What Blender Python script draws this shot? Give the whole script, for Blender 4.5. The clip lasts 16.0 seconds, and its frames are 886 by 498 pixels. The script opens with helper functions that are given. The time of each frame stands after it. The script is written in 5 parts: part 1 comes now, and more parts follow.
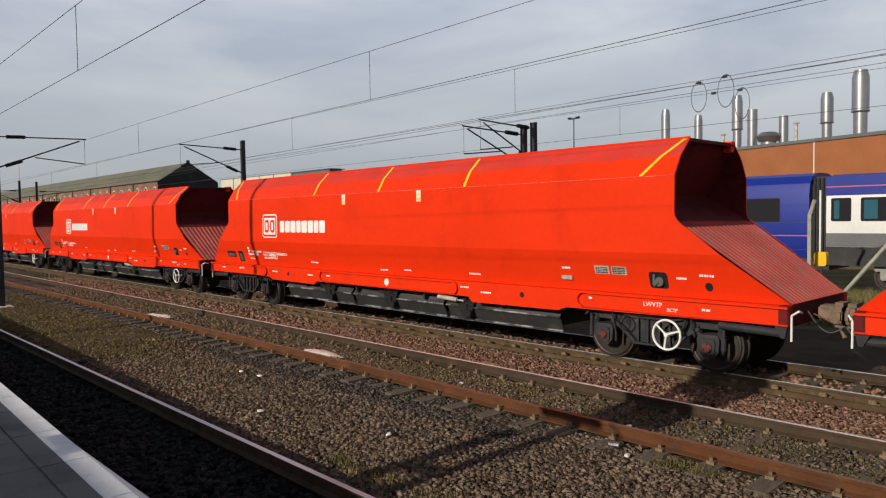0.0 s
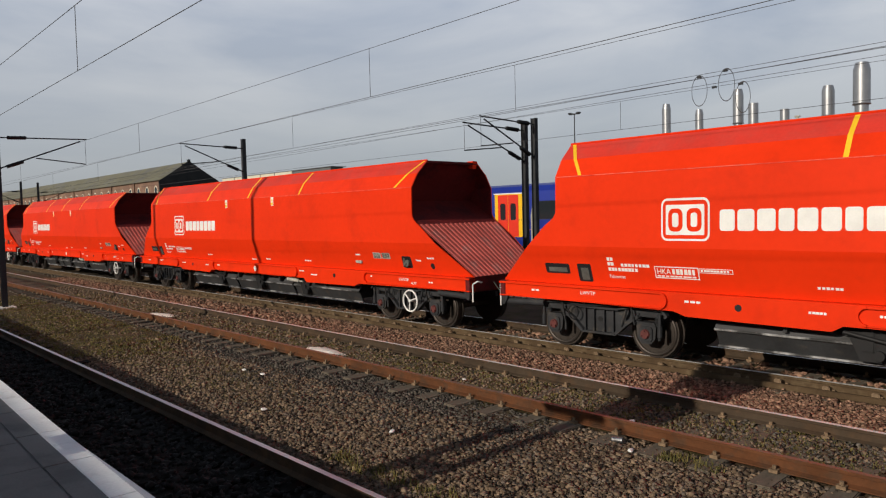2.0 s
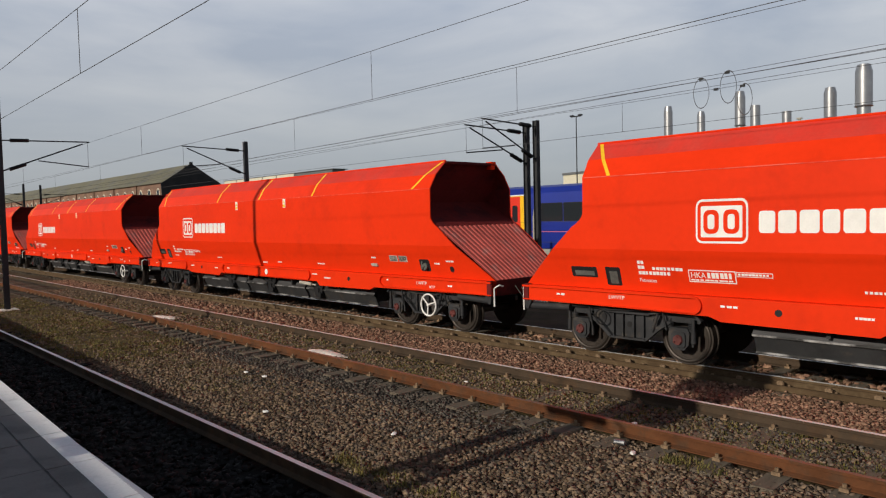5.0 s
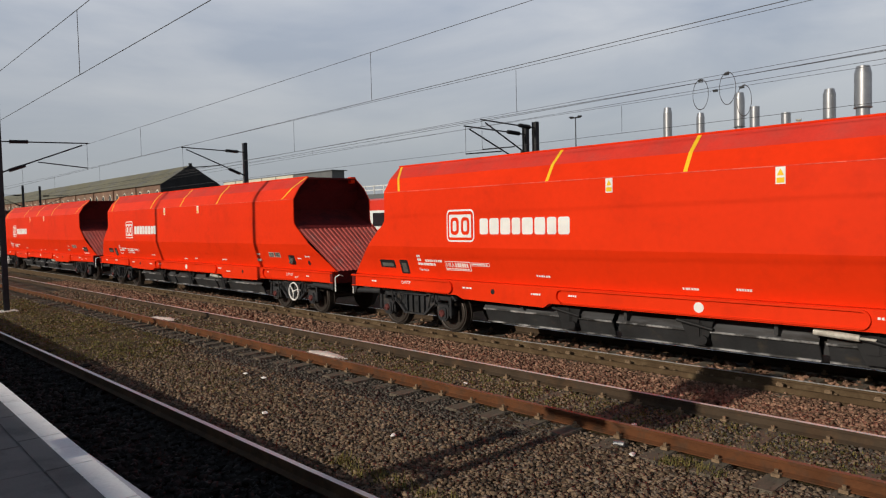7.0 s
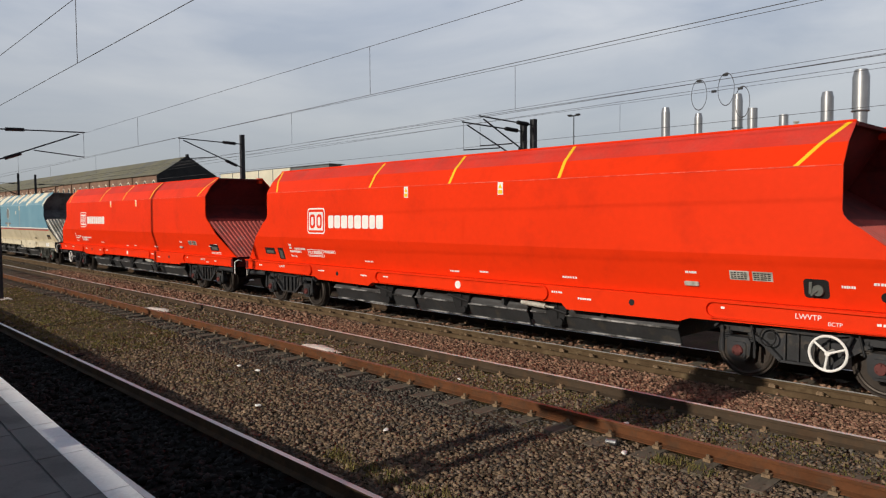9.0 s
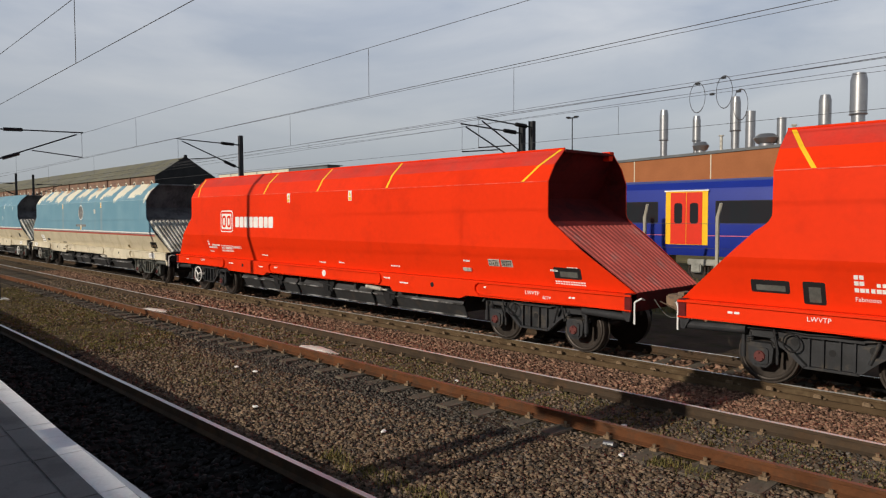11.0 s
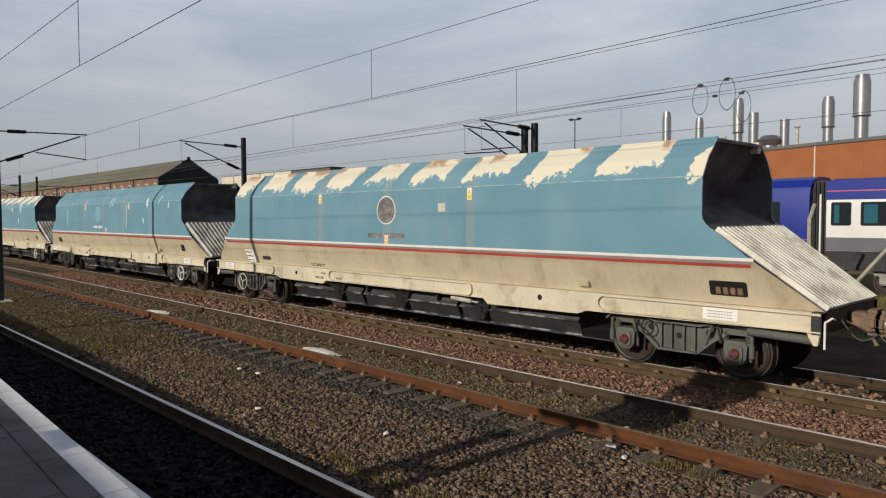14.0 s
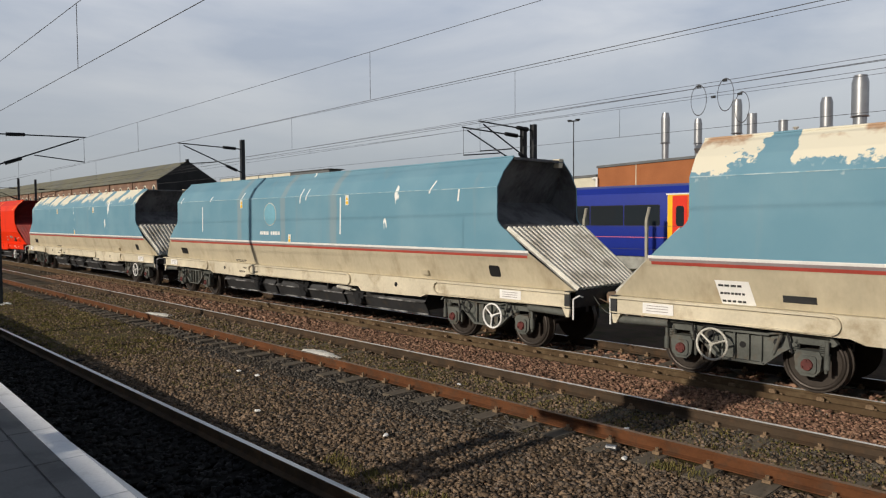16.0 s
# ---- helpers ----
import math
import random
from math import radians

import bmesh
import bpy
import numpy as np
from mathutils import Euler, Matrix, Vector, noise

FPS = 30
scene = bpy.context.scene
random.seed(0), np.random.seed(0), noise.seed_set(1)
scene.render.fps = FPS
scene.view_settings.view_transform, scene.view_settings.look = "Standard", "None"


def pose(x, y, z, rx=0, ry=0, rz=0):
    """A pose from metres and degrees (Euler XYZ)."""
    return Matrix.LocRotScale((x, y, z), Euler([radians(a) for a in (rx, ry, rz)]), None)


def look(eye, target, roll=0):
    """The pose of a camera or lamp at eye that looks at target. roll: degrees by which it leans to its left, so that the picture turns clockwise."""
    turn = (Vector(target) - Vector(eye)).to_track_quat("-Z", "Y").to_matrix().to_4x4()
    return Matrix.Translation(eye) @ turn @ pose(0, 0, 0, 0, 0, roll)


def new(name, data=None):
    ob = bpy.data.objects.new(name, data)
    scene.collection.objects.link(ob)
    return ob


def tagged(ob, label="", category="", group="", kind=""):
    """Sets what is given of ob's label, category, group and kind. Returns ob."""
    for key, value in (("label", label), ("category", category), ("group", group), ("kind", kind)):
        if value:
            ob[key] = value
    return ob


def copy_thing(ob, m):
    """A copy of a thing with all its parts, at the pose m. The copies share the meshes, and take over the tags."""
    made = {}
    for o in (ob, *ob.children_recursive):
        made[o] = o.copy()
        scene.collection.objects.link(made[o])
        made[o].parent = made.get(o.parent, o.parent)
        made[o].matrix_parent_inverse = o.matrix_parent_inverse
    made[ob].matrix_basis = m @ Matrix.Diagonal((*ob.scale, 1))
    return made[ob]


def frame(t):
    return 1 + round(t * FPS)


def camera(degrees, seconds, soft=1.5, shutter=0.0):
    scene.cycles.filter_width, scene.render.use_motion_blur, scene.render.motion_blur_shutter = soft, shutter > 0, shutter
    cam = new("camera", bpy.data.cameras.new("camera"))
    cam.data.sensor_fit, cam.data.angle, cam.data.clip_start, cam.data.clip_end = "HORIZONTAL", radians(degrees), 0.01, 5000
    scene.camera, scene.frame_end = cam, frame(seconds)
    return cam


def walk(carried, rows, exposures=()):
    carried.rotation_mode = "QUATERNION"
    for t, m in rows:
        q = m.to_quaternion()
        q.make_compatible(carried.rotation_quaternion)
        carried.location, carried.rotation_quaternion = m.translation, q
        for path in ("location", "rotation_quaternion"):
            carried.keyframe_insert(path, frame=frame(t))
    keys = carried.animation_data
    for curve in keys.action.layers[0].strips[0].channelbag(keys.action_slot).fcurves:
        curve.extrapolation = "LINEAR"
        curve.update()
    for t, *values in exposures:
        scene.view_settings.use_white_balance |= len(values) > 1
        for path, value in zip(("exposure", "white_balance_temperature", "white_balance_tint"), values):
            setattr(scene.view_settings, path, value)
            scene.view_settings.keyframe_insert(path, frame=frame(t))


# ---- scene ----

# ---- camera: stands on the platform, held by hand ----
cam = camera(64.0, 16.0, soft=1.2)
EYE = (0.0, 0.0, 2.6)
TURNS = [
    (0, 87.461, 0.838, 46.670), (0.5, 87.461, 0.836, 46.628), (1, 87.395, 0.782, 46.767), (1.5, 87.386, 1.044, 46.831),
    (2, 87.202, 1.373, 46.774), (2.5, 87.100, 1.472, 46.859), (3, 87.077, 1.484, 46.810), (3.5, 87.107, 1.351, 46.904),
    (6, 87.640, 1.392, 46.925), (6.5, 87.706, 1.240, 46.972), (7, 87.494, 1.397, 46.878), (7.5, 87.633, 1.517, 47.007),
    (8, 87.634, 1.169, 46.732), (8.5, 87.339, 0.591, 46.586), (9, 87.145, 0.370, 46.600), (11.5, 87.332, 0.133, 46.474),
    (12, 87.336, 0.064, 46.640), (12.5, 87.247, 0.158, 46.719), (13, 87.312, 0.263, 46.675), (13.5, 87.361, 0.253, 46.787),
    (14, 87.430, 0.169, 46.672), (14.5, 87.539, -0.014, 46.748), (15, 87.710, 0.045, 46.621), (15.5, 87.562, 0.056, 46.658),
    (16, 87.553, 0.338, 46.594)]
PATH = [(t, pose(*EYE, rx, ry, rz)) for t, rx, ry, rz in TURNS]
# the camera's own exposure drifts a little as bright and dark wagons pass
walk(cam, PATH, [(0, 0.42), (0.5, 0.32), (1.5, 0.32), (2, 0.32), (2.5, 0.43), (3, 0.43), (3.5, 0.37), (6, 0.29), (7, 0.26), (8, 0.36), (8.5, 0.47), (9, 0.39),
                 (11.5, 0.33), (12.5, 0.28), (13, 0.25), (13.5, 0.36), (14, 0.34), (14.5, 0.27), (15, 0.26), (15.5, 0.30), (16, 0.39)])

# ---- sky, sun, exposure ----
SUN_TO = Vector((-0.03, -1.0, 0.40)).normalized()      # from the place towards the sun
scene.view_settings.exposure = 0.40

world = bpy.data.worlds.new("sky")
scene.world = world
world.use_nodes = True
wn, wl = world.node_tree.nodes, world.node_tree.links
wn.clear()
w_out = wn.new("ShaderNodeOutputWorld")
w_bg = wn.new("ShaderNodeBackground")
w_bg2 = wn.new("ShaderNodeBackground")
w_mix = wn.new("ShaderNodeMixShader")
w_sky = wn.new("ShaderNodeTexSky")
w_sky.sky_type = "NISHITA"
w_sky.sun_disc = False
w_sky.sun_elevation = math.asin(SUN_TO.z)
w_sky.sun_rotation = math.atan2(SUN_TO.x, SUN_TO.y)
w_bg.inputs[1].default_value = 0.06
wl.new(w_sky.outputs[0], w_bg.inputs[0])
w_tc = wn.new("ShaderNodeTexCoord")
w_map = wn.new("ShaderNodeMapping")
w_map.inputs["Scale"].default_value = (1.2, 1.2, 5.0)
wl.new(w_tc.outputs["Generated"], w_map.inputs[0])
w_noise = wn.new("ShaderNodeTexNoise")
w_noise.inputs["Scale"].default_value = 1.6
w_noise.inputs["Detail"].default_value = 7.0
w_noise.inputs["Roughness"].default_value = 0.52
w_noise.inputs["Distortion"].default_value = 0.4
wl.new(w_map.outputs[0], w_noise.inputs[0])
w_ramp = wn.new("ShaderNodeValToRGB")
w_ramp.color_ramp.elements[0].position, w_ramp.color_ramp.elements[0].color = 0.36, (0.40, 0.447, 0.535, 1)
w_ramp.color_ramp.elements[1].position, w_ramp.color_ramp.elements[1].color = 0.64, (0.67, 0.685, 0.715, 1)
wl.new(w_noise.outputs[0], w_ramp.inputs[0])
w_bg2.inputs[1].default_value = 0.90
w_sep = wn.new("ShaderNodeSeparateXYZ")
wl.new(w_tc.outputs["Generated"], w_sep.inputs[0])
w_up = wn.new("ShaderNodeMapRange")
w_up.inputs[1].default_value, w_up.inputs[2].default_value = 0.0, 0.30
wl.new(w_sep.outputs[2], w_up.inputs[0])
w_low = wn.new("ShaderNodeMix")
w_low.data_type = "RGBA"
w_low.inputs["A"].default_value = (0.29, 0.315, 0.345, 1)
wl.new(w_up.outputs[0], w_low.inputs["Factor"])
wl.new(w_ramp.outputs[0], w_low.inputs["B"])
w_top = wn.new("ShaderNodeMapRange")
w_top.inputs[1].default_value, w_top.inputs[2].default_value = 0.36, 0.62
wl.new(w_sep.outputs[2], w_top.inputs[0])
w_clear = wn.new("ShaderNodeMix")
w_clear.data_type = "RGBA"
wl.new(w_top.outputs[0], w_clear.inputs["Factor"])
wl.new(w_low.outputs["Result"], w_clear.inputs["A"])
w_clear.inputs["B"].default_value = (0.07, 0.09, 0.13, 1)
wl.new(w_clear.outputs["Result"], w_bg2.inputs[0])
w_mix.inputs[0].default_value = 0.88
wl.new(w_bg.outputs[0], w_mix.inputs[1])
wl.new(w_bg2.outputs[0], w_mix.inputs[2])
wl.new(w_mix.outputs[0], w_out.inputs[0])

sun = new("sun", bpy.data.lights.new("sun", "SUN"))
sun.data.energy = 2.7
sun.data.angle = radians(0.6)
sun.data.color = (1.0, 0.90, 0.76)
sun.matrix_world = look(SUN_TO * 100, (0, 0, 0))


# ---- materials ----
def material(name, base, rough=0.6, metal=0.0, vary=0.25, scale=3.0, second=None, second_at=0.55, fine=40.0, bump=0.15,
             coat=0.0, stretch=(1, 1, 1), island=0.0, edge=0.06, bump_dist=0.01, gloss=0.3):
    """A paint, metal, stone or wood: base colour with cloudy and fine variation, an optional second colour in patches, and relief."""
    m = bpy.data.materials.new(name)
    m.use_nodes = True
    n, l = m.node_tree.nodes, m.node_tree.links
    b = n["Principled BSDF"]
    b.inputs["Roughness"].default_value = rough
    b.inputs["Metallic"].default_value = metal
    b.inputs["Coat Weight"].default_value = coat
    b.inputs["Specular IOR Level"].default_value = gloss
    tc = n.new("ShaderNodeTexCoord")
    mp = n.new("ShaderNodeMapping")
    mp.inputs["Scale"].default_value = stretch
    l.new(tc.outputs["Object"], mp.inputs[0])
    n1 = n.new("ShaderNodeTexNoise")
    n1.inputs["Scale"].default_value = scale
    n1.inputs["Detail"].default_value = 6
    l.new(mp.outputs[0], n1.inputs[0])
    n2 = n.new("ShaderNodeTexNoise")
    n2.inputs["Scale"].default_value = fine
    n2.inputs["Detail"].default_value = 4
    l.new(mp.outputs[0], n2.inputs[0])
    add = n.new("ShaderNodeMath")
    add.operation = "MULTIPLY_ADD"
    l.new(n2.outputs[0], add.inputs[0])
    add.inputs[1].default_value = 0.45
    l.new(n1.outputs[0], add.inputs[2])
    rng = n.new("ShaderNodeMapRange")
    rng.inputs[1].default_value, rng.inputs[2].default_value = 0.45, 1.0
    rng.inputs[3].default_value, rng.inputs[4].default_value = 1 - vary, 1 + vary
    l.new(add.outputs[0], rng.inputs[0])
    shade = rng.outputs[0]
    if island:
        geo = n.new("ShaderNodeNewGeometry")
        r2 = n.new("ShaderNodeMapRange")
        r2.inputs[3].default_value, r2.inputs[4].default_value = 1 - island, 1 + island
        l.new(geo.outputs["Random Per Island"], r2.inputs[0])
        mul = n.new("ShaderNodeMath")
        mul.operation = "MULTIPLY"
        l.new(shade, mul.inputs[0])
        l.new(r2.outputs[0], mul.inputs[1])
        shade = mul.outputs[0]
    colour = n.new("ShaderNodeMix")
    colour.data_type = "RGBA"
    colour.inputs["A"].default_value = (*base, 1)
    colour.inputs["B"].default_value = (*(second or base), 1)
    r3 = n.new("ShaderNodeMapRange")
    r3.inputs[1].default_value, r3.inputs[2].default_value = second_at - edge, second_at + edge
    n3 = n.new("ShaderNodeTexNoise")
    n3.inputs["Scale"].default_value = scale * 1.7
    n3.inputs["Detail"].default_value = 8
    n3.inputs["Roughness"].default_value = 0.62
    l.new(mp.outputs[0], n3.inputs[0])
    l.new(n3.outputs[0], r3.inputs[0])
    l.new(r3.outputs[0], colour.inputs["Factor"])
    vec = n.new("ShaderNodeVectorMath")
    vec.operation = "SCALE"
    l.new(colour.outputs["Result"], vec.inputs[0])
    l.new(shade, vec.inputs["Scale"])
    l.new(vec.outputs[0], b.inputs["Base Color"])
    bp = n.new("ShaderNodeBump")
    bp.inputs["Strength"].default_value = bump
    bp.inputs["Distance"].default_value = bump_dist
    l.new(add.outputs[0], bp.inputs["Height"])
    l.new(bp.outputs[0], b.inputs["Normal"])
    return m


def glass_material(name, tint=(0.02, 0.025, 0.03), rough=0.06):
    m = bpy.data.materials.new(name)
    m.use_nodes = True
    b = m.node_tree.nodes["Principled BSDF"]
    b.inputs["Base Color"].default_value = (*tint, 1)
    b.inputs["Roughness"].default_value = rough
    b.inputs["Specular IOR Level"].default_value = 0.6
    return m


RED = material("red_paint", (0.76, 0.035, 0.005), 0.5, vary=0.07, scale=0.6, fine=9, bump=0.03, second=(0.60, 0.028, 0.006), second_at=0.66, edge=0.14, gloss=0.08)
RED_TOP = material("coal_dusted_red_paint", (0.64, 0.044, 0.028), 0.7, vary=0.12, scale=1.1, fine=18, bump=0.06, second=(0.55, 0.058, 0.043), second_at=0.58, edge=0.12, gloss=0.1)
RED_WELD = material("dusty_red_weld", (0.72, 0.11, 0.07), 0.7, vary=0.25, scale=3, fine=20, bump=0.05, second=(0.66, 0.04, 0.015), second_at=0.5)
RED_DUSTY = material("dusty_red_paint", (0.50, 0.10, 0.08), 0.75, vary=0.2, scale=1.4, fine=25, bump=0.1, second=(0.42, 0.14, 0.12), second_at=0.6)
# red steel with the shade of hopper mouths and wagon ends painted in
MAROON = material("shade_darkened_red_steel", (0.13, 0.014, 0.014), 0.8, vary=0.3, scale=1.0, fine=12, bump=0.1, second=(0.075, 0.012, 0.014), gloss=0.15)
BLUE = material("weathered_blue_paint", (0.168, 0.370, 0.459), 0.5, vary=0.14, scale=0.7, fine=9, bump=0.05, second=(0.269, 0.459, 0.526), second_at=0.68, edge=0.1)
CREAM = material("stained_cream_paint", (0.49, 0.43, 0.31), 0.65, vary=0.16, scale=0.9, fine=14, bump=0.08, second=(0.33, 0.27, 0.18), second_at=0.64, edge=0.12, stretch=(1, 1, 0.5), gloss=0.2)
CREAM_SILL = material("pale_cream_paint", (0.60, 0.54, 0.41), 0.65, vary=0.16, scale=1.2, fine=18, bump=0.08, second=(0.36, 0.29, 0.19), second_at=0.64, edge=0.1, gloss=0.2)
GALV = material("galvanised_sheet", (0.54, 0.525, 0.47), 0.55, metal=0.15, vary=0.2, scale=1.5, fine=30, bump=0.1, second=(0.34, 0.32, 0.27))
HOPPER_SHEET = material("smooth_grey_hopper_steel", (0.078, 0.079, 0.083), 0.42, vary=0.35, scale=1.0, fine=10, bump=0.06, second=(0.036, 0.034, 0.032), second_at=0.55, stretch=(0.35, 1, 2.0), gloss=0.35)
# pale steel that paints the lit highlight lines along the hopper edges
EDGE_STEEL = material("highlight_edge_steel", (0.34, 0.34, 0.34), 0.45, metal=0.3, vary=0.5, scale=1.5, fine=12, second=(0.05, 0.05, 0.05), second_at=0.5)
COUPLER = material("rust_brown_coupler", (0.20, 0.135, 0.088), 0.75, vary=0.35, scale=4, fine=30, bump=0.2, second=(0.12, 0.10, 0.085))
BOX_BROWN = material("brown_painted_box", (0.21, 0.14, 0.085), 0.7, vary=0.3, scale=5, fine=30)
BLUE_WELD = material("rubbed_blue_weld", (0.40, 0.50, 0.53), 0.6, vary=0.25, scale=3, fine=20, second=(0.20, 0.36, 0.44), second_at=0.5)
DARK_STEEL = material("blackened_steel", (0.032, 0.033, 0.035), 0.6, vary=0.35, scale=2.0, fine=20, bump=0.12, second=(0.060, 0.053, 0.044), second_at=0.6)
GREY_STEEL = material("dark_bogie_steel", (0.027, 0.028, 0.031), 0.65, vary=0.4, scale=2.5, fine=25, bump=0.15, second=(0.064, 0.054, 0.045), second_at=0.6)
GREY_OLD = material("grey_green_bogie_paint", (0.100, 0.105, 0.095), 0.7, vary=0.35, scale=2.5, fine=25, bump=0.15, second=(0.104, 0.084, 0.064), second_at=0.6)
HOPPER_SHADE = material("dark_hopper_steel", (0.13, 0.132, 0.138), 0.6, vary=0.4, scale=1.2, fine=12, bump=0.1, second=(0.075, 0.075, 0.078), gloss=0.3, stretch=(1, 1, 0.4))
WHEEL = material("brown_wheel_steel", (0.052, 0.043, 0.037), 0.5, metal=0.5, vary=0.3, scale=3, fine=20, bump=0.1)
CAP_RED = material("dull_red_cap", (0.11, 0.030, 0.027), 0.6, vary=0.3, scale=9, fine=50, bump=0.1)
WHITE = material("white_paint", (0.80, 0.79, 0.76), 0.5, vary=0.08, scale=4, fine=40, bump=0.03)
YELLOW = material("yellow_paint", (0.85, 0.52, 0.02), 0.5, vary=0.1, scale=4, fine=40, bump=0.03)
BLACK = material("black_paint", (0.012, 0.012, 0.013), 0.6, vary=0.3, scale=4, fine=30, bump=0.05)
STRIPE_RED = material("faded_red_stripe", (0.42, 0.07, 0.05), 0.55, vary=0.15, scale=2, fine=20, bump=0.03)
STRIPE_GREY = material("faded_grey_stripe", (0.28, 0.24, 0.24), 0.55, vary=0.15, scale=2, fine=20, bump=0.03)
DISC = material("scraped_grey_disc", (0.16, 0.155, 0.15), 0.6, vary=0.45, scale=4, fine=30, bump=0.1, second=(0.24, 0.24, 0.23))
RUST_RAIL = material("rusty_rail_side", (0.115, 0.046, 0.020), 0.85, vary=0.3, scale=2.5, fine=30, bump=0.2, second=(0.085, 0.043, 0.024), gloss=0.15)
DARK_RAIL = material("dark_rail_side", (0.060, 0.042, 0.028), 0.8, vary=0.3, scale=2.5, fine=30, bump=0.2, second=(0.08, 0.05, 0.03), gloss=0.15)
BROWN_RAIL = material("brown_rail_side", (0.085, 0.055, 0.030), 0.8, vary=0.3, scale=2.5, fine=30, bump=0.2, second=(0.115, 0.08, 0.045), gloss=0.15)
RAIL_TOP = material("worn_bright_rail_head", (0.80, 0.79, 0.77), 0.45, metal=0.15, vary=0.12, scale=2.0, fine=30, bump=0.02, stretch=(0.2, 4, 1), gloss=0.5)
RAIL_GREY = material("grey_rail_head", (0.600, 0.600, 0.600), 0.4, metal=0.8, vary=0.2, scale=2.0, fine=30, bump=0.03, stretch=(0.2, 4, 1))
RAIL_DULL = material("dull_rail_head", (0.24, 0.16, 0.11), 0.5, metal=0.4, vary=0.25, scale=2.0, fine=30, bump=0.05, stretch=(0.2, 4, 1))
SLEEPER = material("weathered_sleeper", (0.143, 0.118, 0.090), 0.95, vary=0.3, scale=4, fine=40, bump=0.3, second=(0.121, 0.100, 0.078), stretch=(3, 0.6, 1), gloss=0.1)
# oily wood, near black because the platform track's shade is painted in
SLEEPER_OILY_SHADE = material("shade_dark_oily_sleeper", (0.009, 0.008, 0.007), 0.9, vary=0.3, scale=4, fine=40, bump=0.3, stretch=(3, 0.6, 1), gloss=0.1)
CLIP = material("rail_clip_iron", (0.221, 0.150, 0.091), 0.7, metal=0.2, vary=0.4, scale=20, fine=80)
STONE = material("ballast_stone", (0.165, 0.116, 0.077), 0.95, vary=0.3, scale=8, fine=80, bump=0.2, island=0.6, second=(0.115, 0.092, 0.074), gloss=0.15)
STONE_RED = material("reddish_ballast_stone", (0.235, 0.142, 0.095), 0.95, vary=0.3, scale=8, fine=80, bump=0.2, island=0.6, second=(0.165, 0.086, 0.062), gloss=0.15)
STONE_ASH = material("ashy_dark_ballast", (0.080, 0.069, 0.058), 0.95, vary=0.3, scale=8, fine=80, bump=0.2, island=0.6, second=(0.10, 0.085, 0.07), gloss=0.15)
# oily stones with the same shade put into their black
STONE_OILY_SHADE = material("shade_black_oily_ballast", (0.019, 0.018, 0.017), 0.9, vary=0.3, scale=8, fine=80, bump=0.2, island=0.5)
GROUND = material("ballast_bed", (0.092, 0.065, 0.042), 0.95, vary=0.4, scale=1.2, fine=28, bump=0.8, second=(0.073, 0.061, 0.028), second_at=0.56, bump_dist=0.05, gloss=0.1)
GROUND_FAR = material("rough_grass_ground", (0.160, 0.141, 0.061), 0.95, vary=0.4, scale=0.5, fine=12, bump=0.8, second=(0.112, 0.099, 0.056), bump_dist=0.06, gloss=0.1)
# oily bed, its colour deepened to stand in for shade
GROUND_OILY_SHADE = material("shade_dark_oily_track_bed", (0.020, 0.019, 0.018), 0.9, vary=0.4, scale=1.5, fine=28, bump=0.6, bump_dist=0.04, gloss=0.1)
PLATFORM = material("platform_paving", (0.18, 0.178, 0.174), 0.9, vary=0.16, scale=1.4, fine=60, bump=0.2, second=(0.14, 0.14, 0.138), gloss=0.15)
COPING = material("white_platform_line", (0.850, 0.850, 0.850), 0.8, vary=0.12, scale=2.2, fine=40, bump=0.1, second=(0.677, 0.677, 0.677), second_at=0.62, gloss=0.15)
BRICK = material("orange_brick", (0.33, 0.125, 0.055), 0.95, vary=0.14, scale=0.5, fine=6, bump=0.1, gloss=0.1)
OLD_BRICK = material("old_brown_brick", (0.19, 0.115, 0.085), 0.9, vary=0.25, scale=0.3, fine=3, bump=0.1, second=(0.25, 0.16, 0.11))
SLATE = material("weathered_slate", (0.161, 0.154, 0.105), 0.85, vary=0.2, scale=0.15, fine=2.5, bump=0.1, second=(0.140, 0.140, 0.126))
TAR = material("black_boarding", (0.022, 0.023, 0.026), 0.8, vary=0.3, scale=0.5, fine=4)
STEEL_PIPE = material("brushed_flue_steel", (0.34, 0.345, 0.355), 0.38, metal=0.8, vary=0.12, scale=1.5, fine=12, bump=0.05)
MAST = material("dark_galvanised_mast", (0.040, 0.042, 0.045), 0.8, vary=0.3, scale=2, fine=20, gloss=0.15)
# pale copy of the mast steel, sunlight painted on one flange
MAST_SUNLIT = material("sunlit_galvanised_flange", (0.50, 0.50, 0.50), 0.6, metal=0.2, vary=0.2, scale=2, fine=20)
WIRE = material("overhead_wire", (0.085, 0.085, 0.090), 0.9, vary=0.1, gloss=0.05)
EMU_BLUE = material("train_blue_paint", (0.012, 0.028, 0.25), 0.4, vary=0.1, scale=0.6, fine=6, bump=0.03, gloss=0.35)
EMU_RED = material("train_red_paint", (0.70, 0.04, 0.02), 0.35, vary=0.08, scale=1, fine=8, bump=0.03)
EMU_WHITE = material("train_white_paint", (0.72, 0.72, 0.70), 0.35, vary=0.08, scale=1, fine=8, bump=0.03)
EMU_YELLOW = material("train_yellow_paint", (0.85, 0.50, 0.02), 0.4, vary=0.08, scale=1, fine=8, bump=0.03)
EMU_PINK = material("train_pink_line", (0.50, 0.12, 0.20), 0.4, vary=0.05)
EMU_GREY = material("train_grey_paint", (0.13, 0.135, 0.145), 0.5, vary=0.15, scale=1, fine=8)
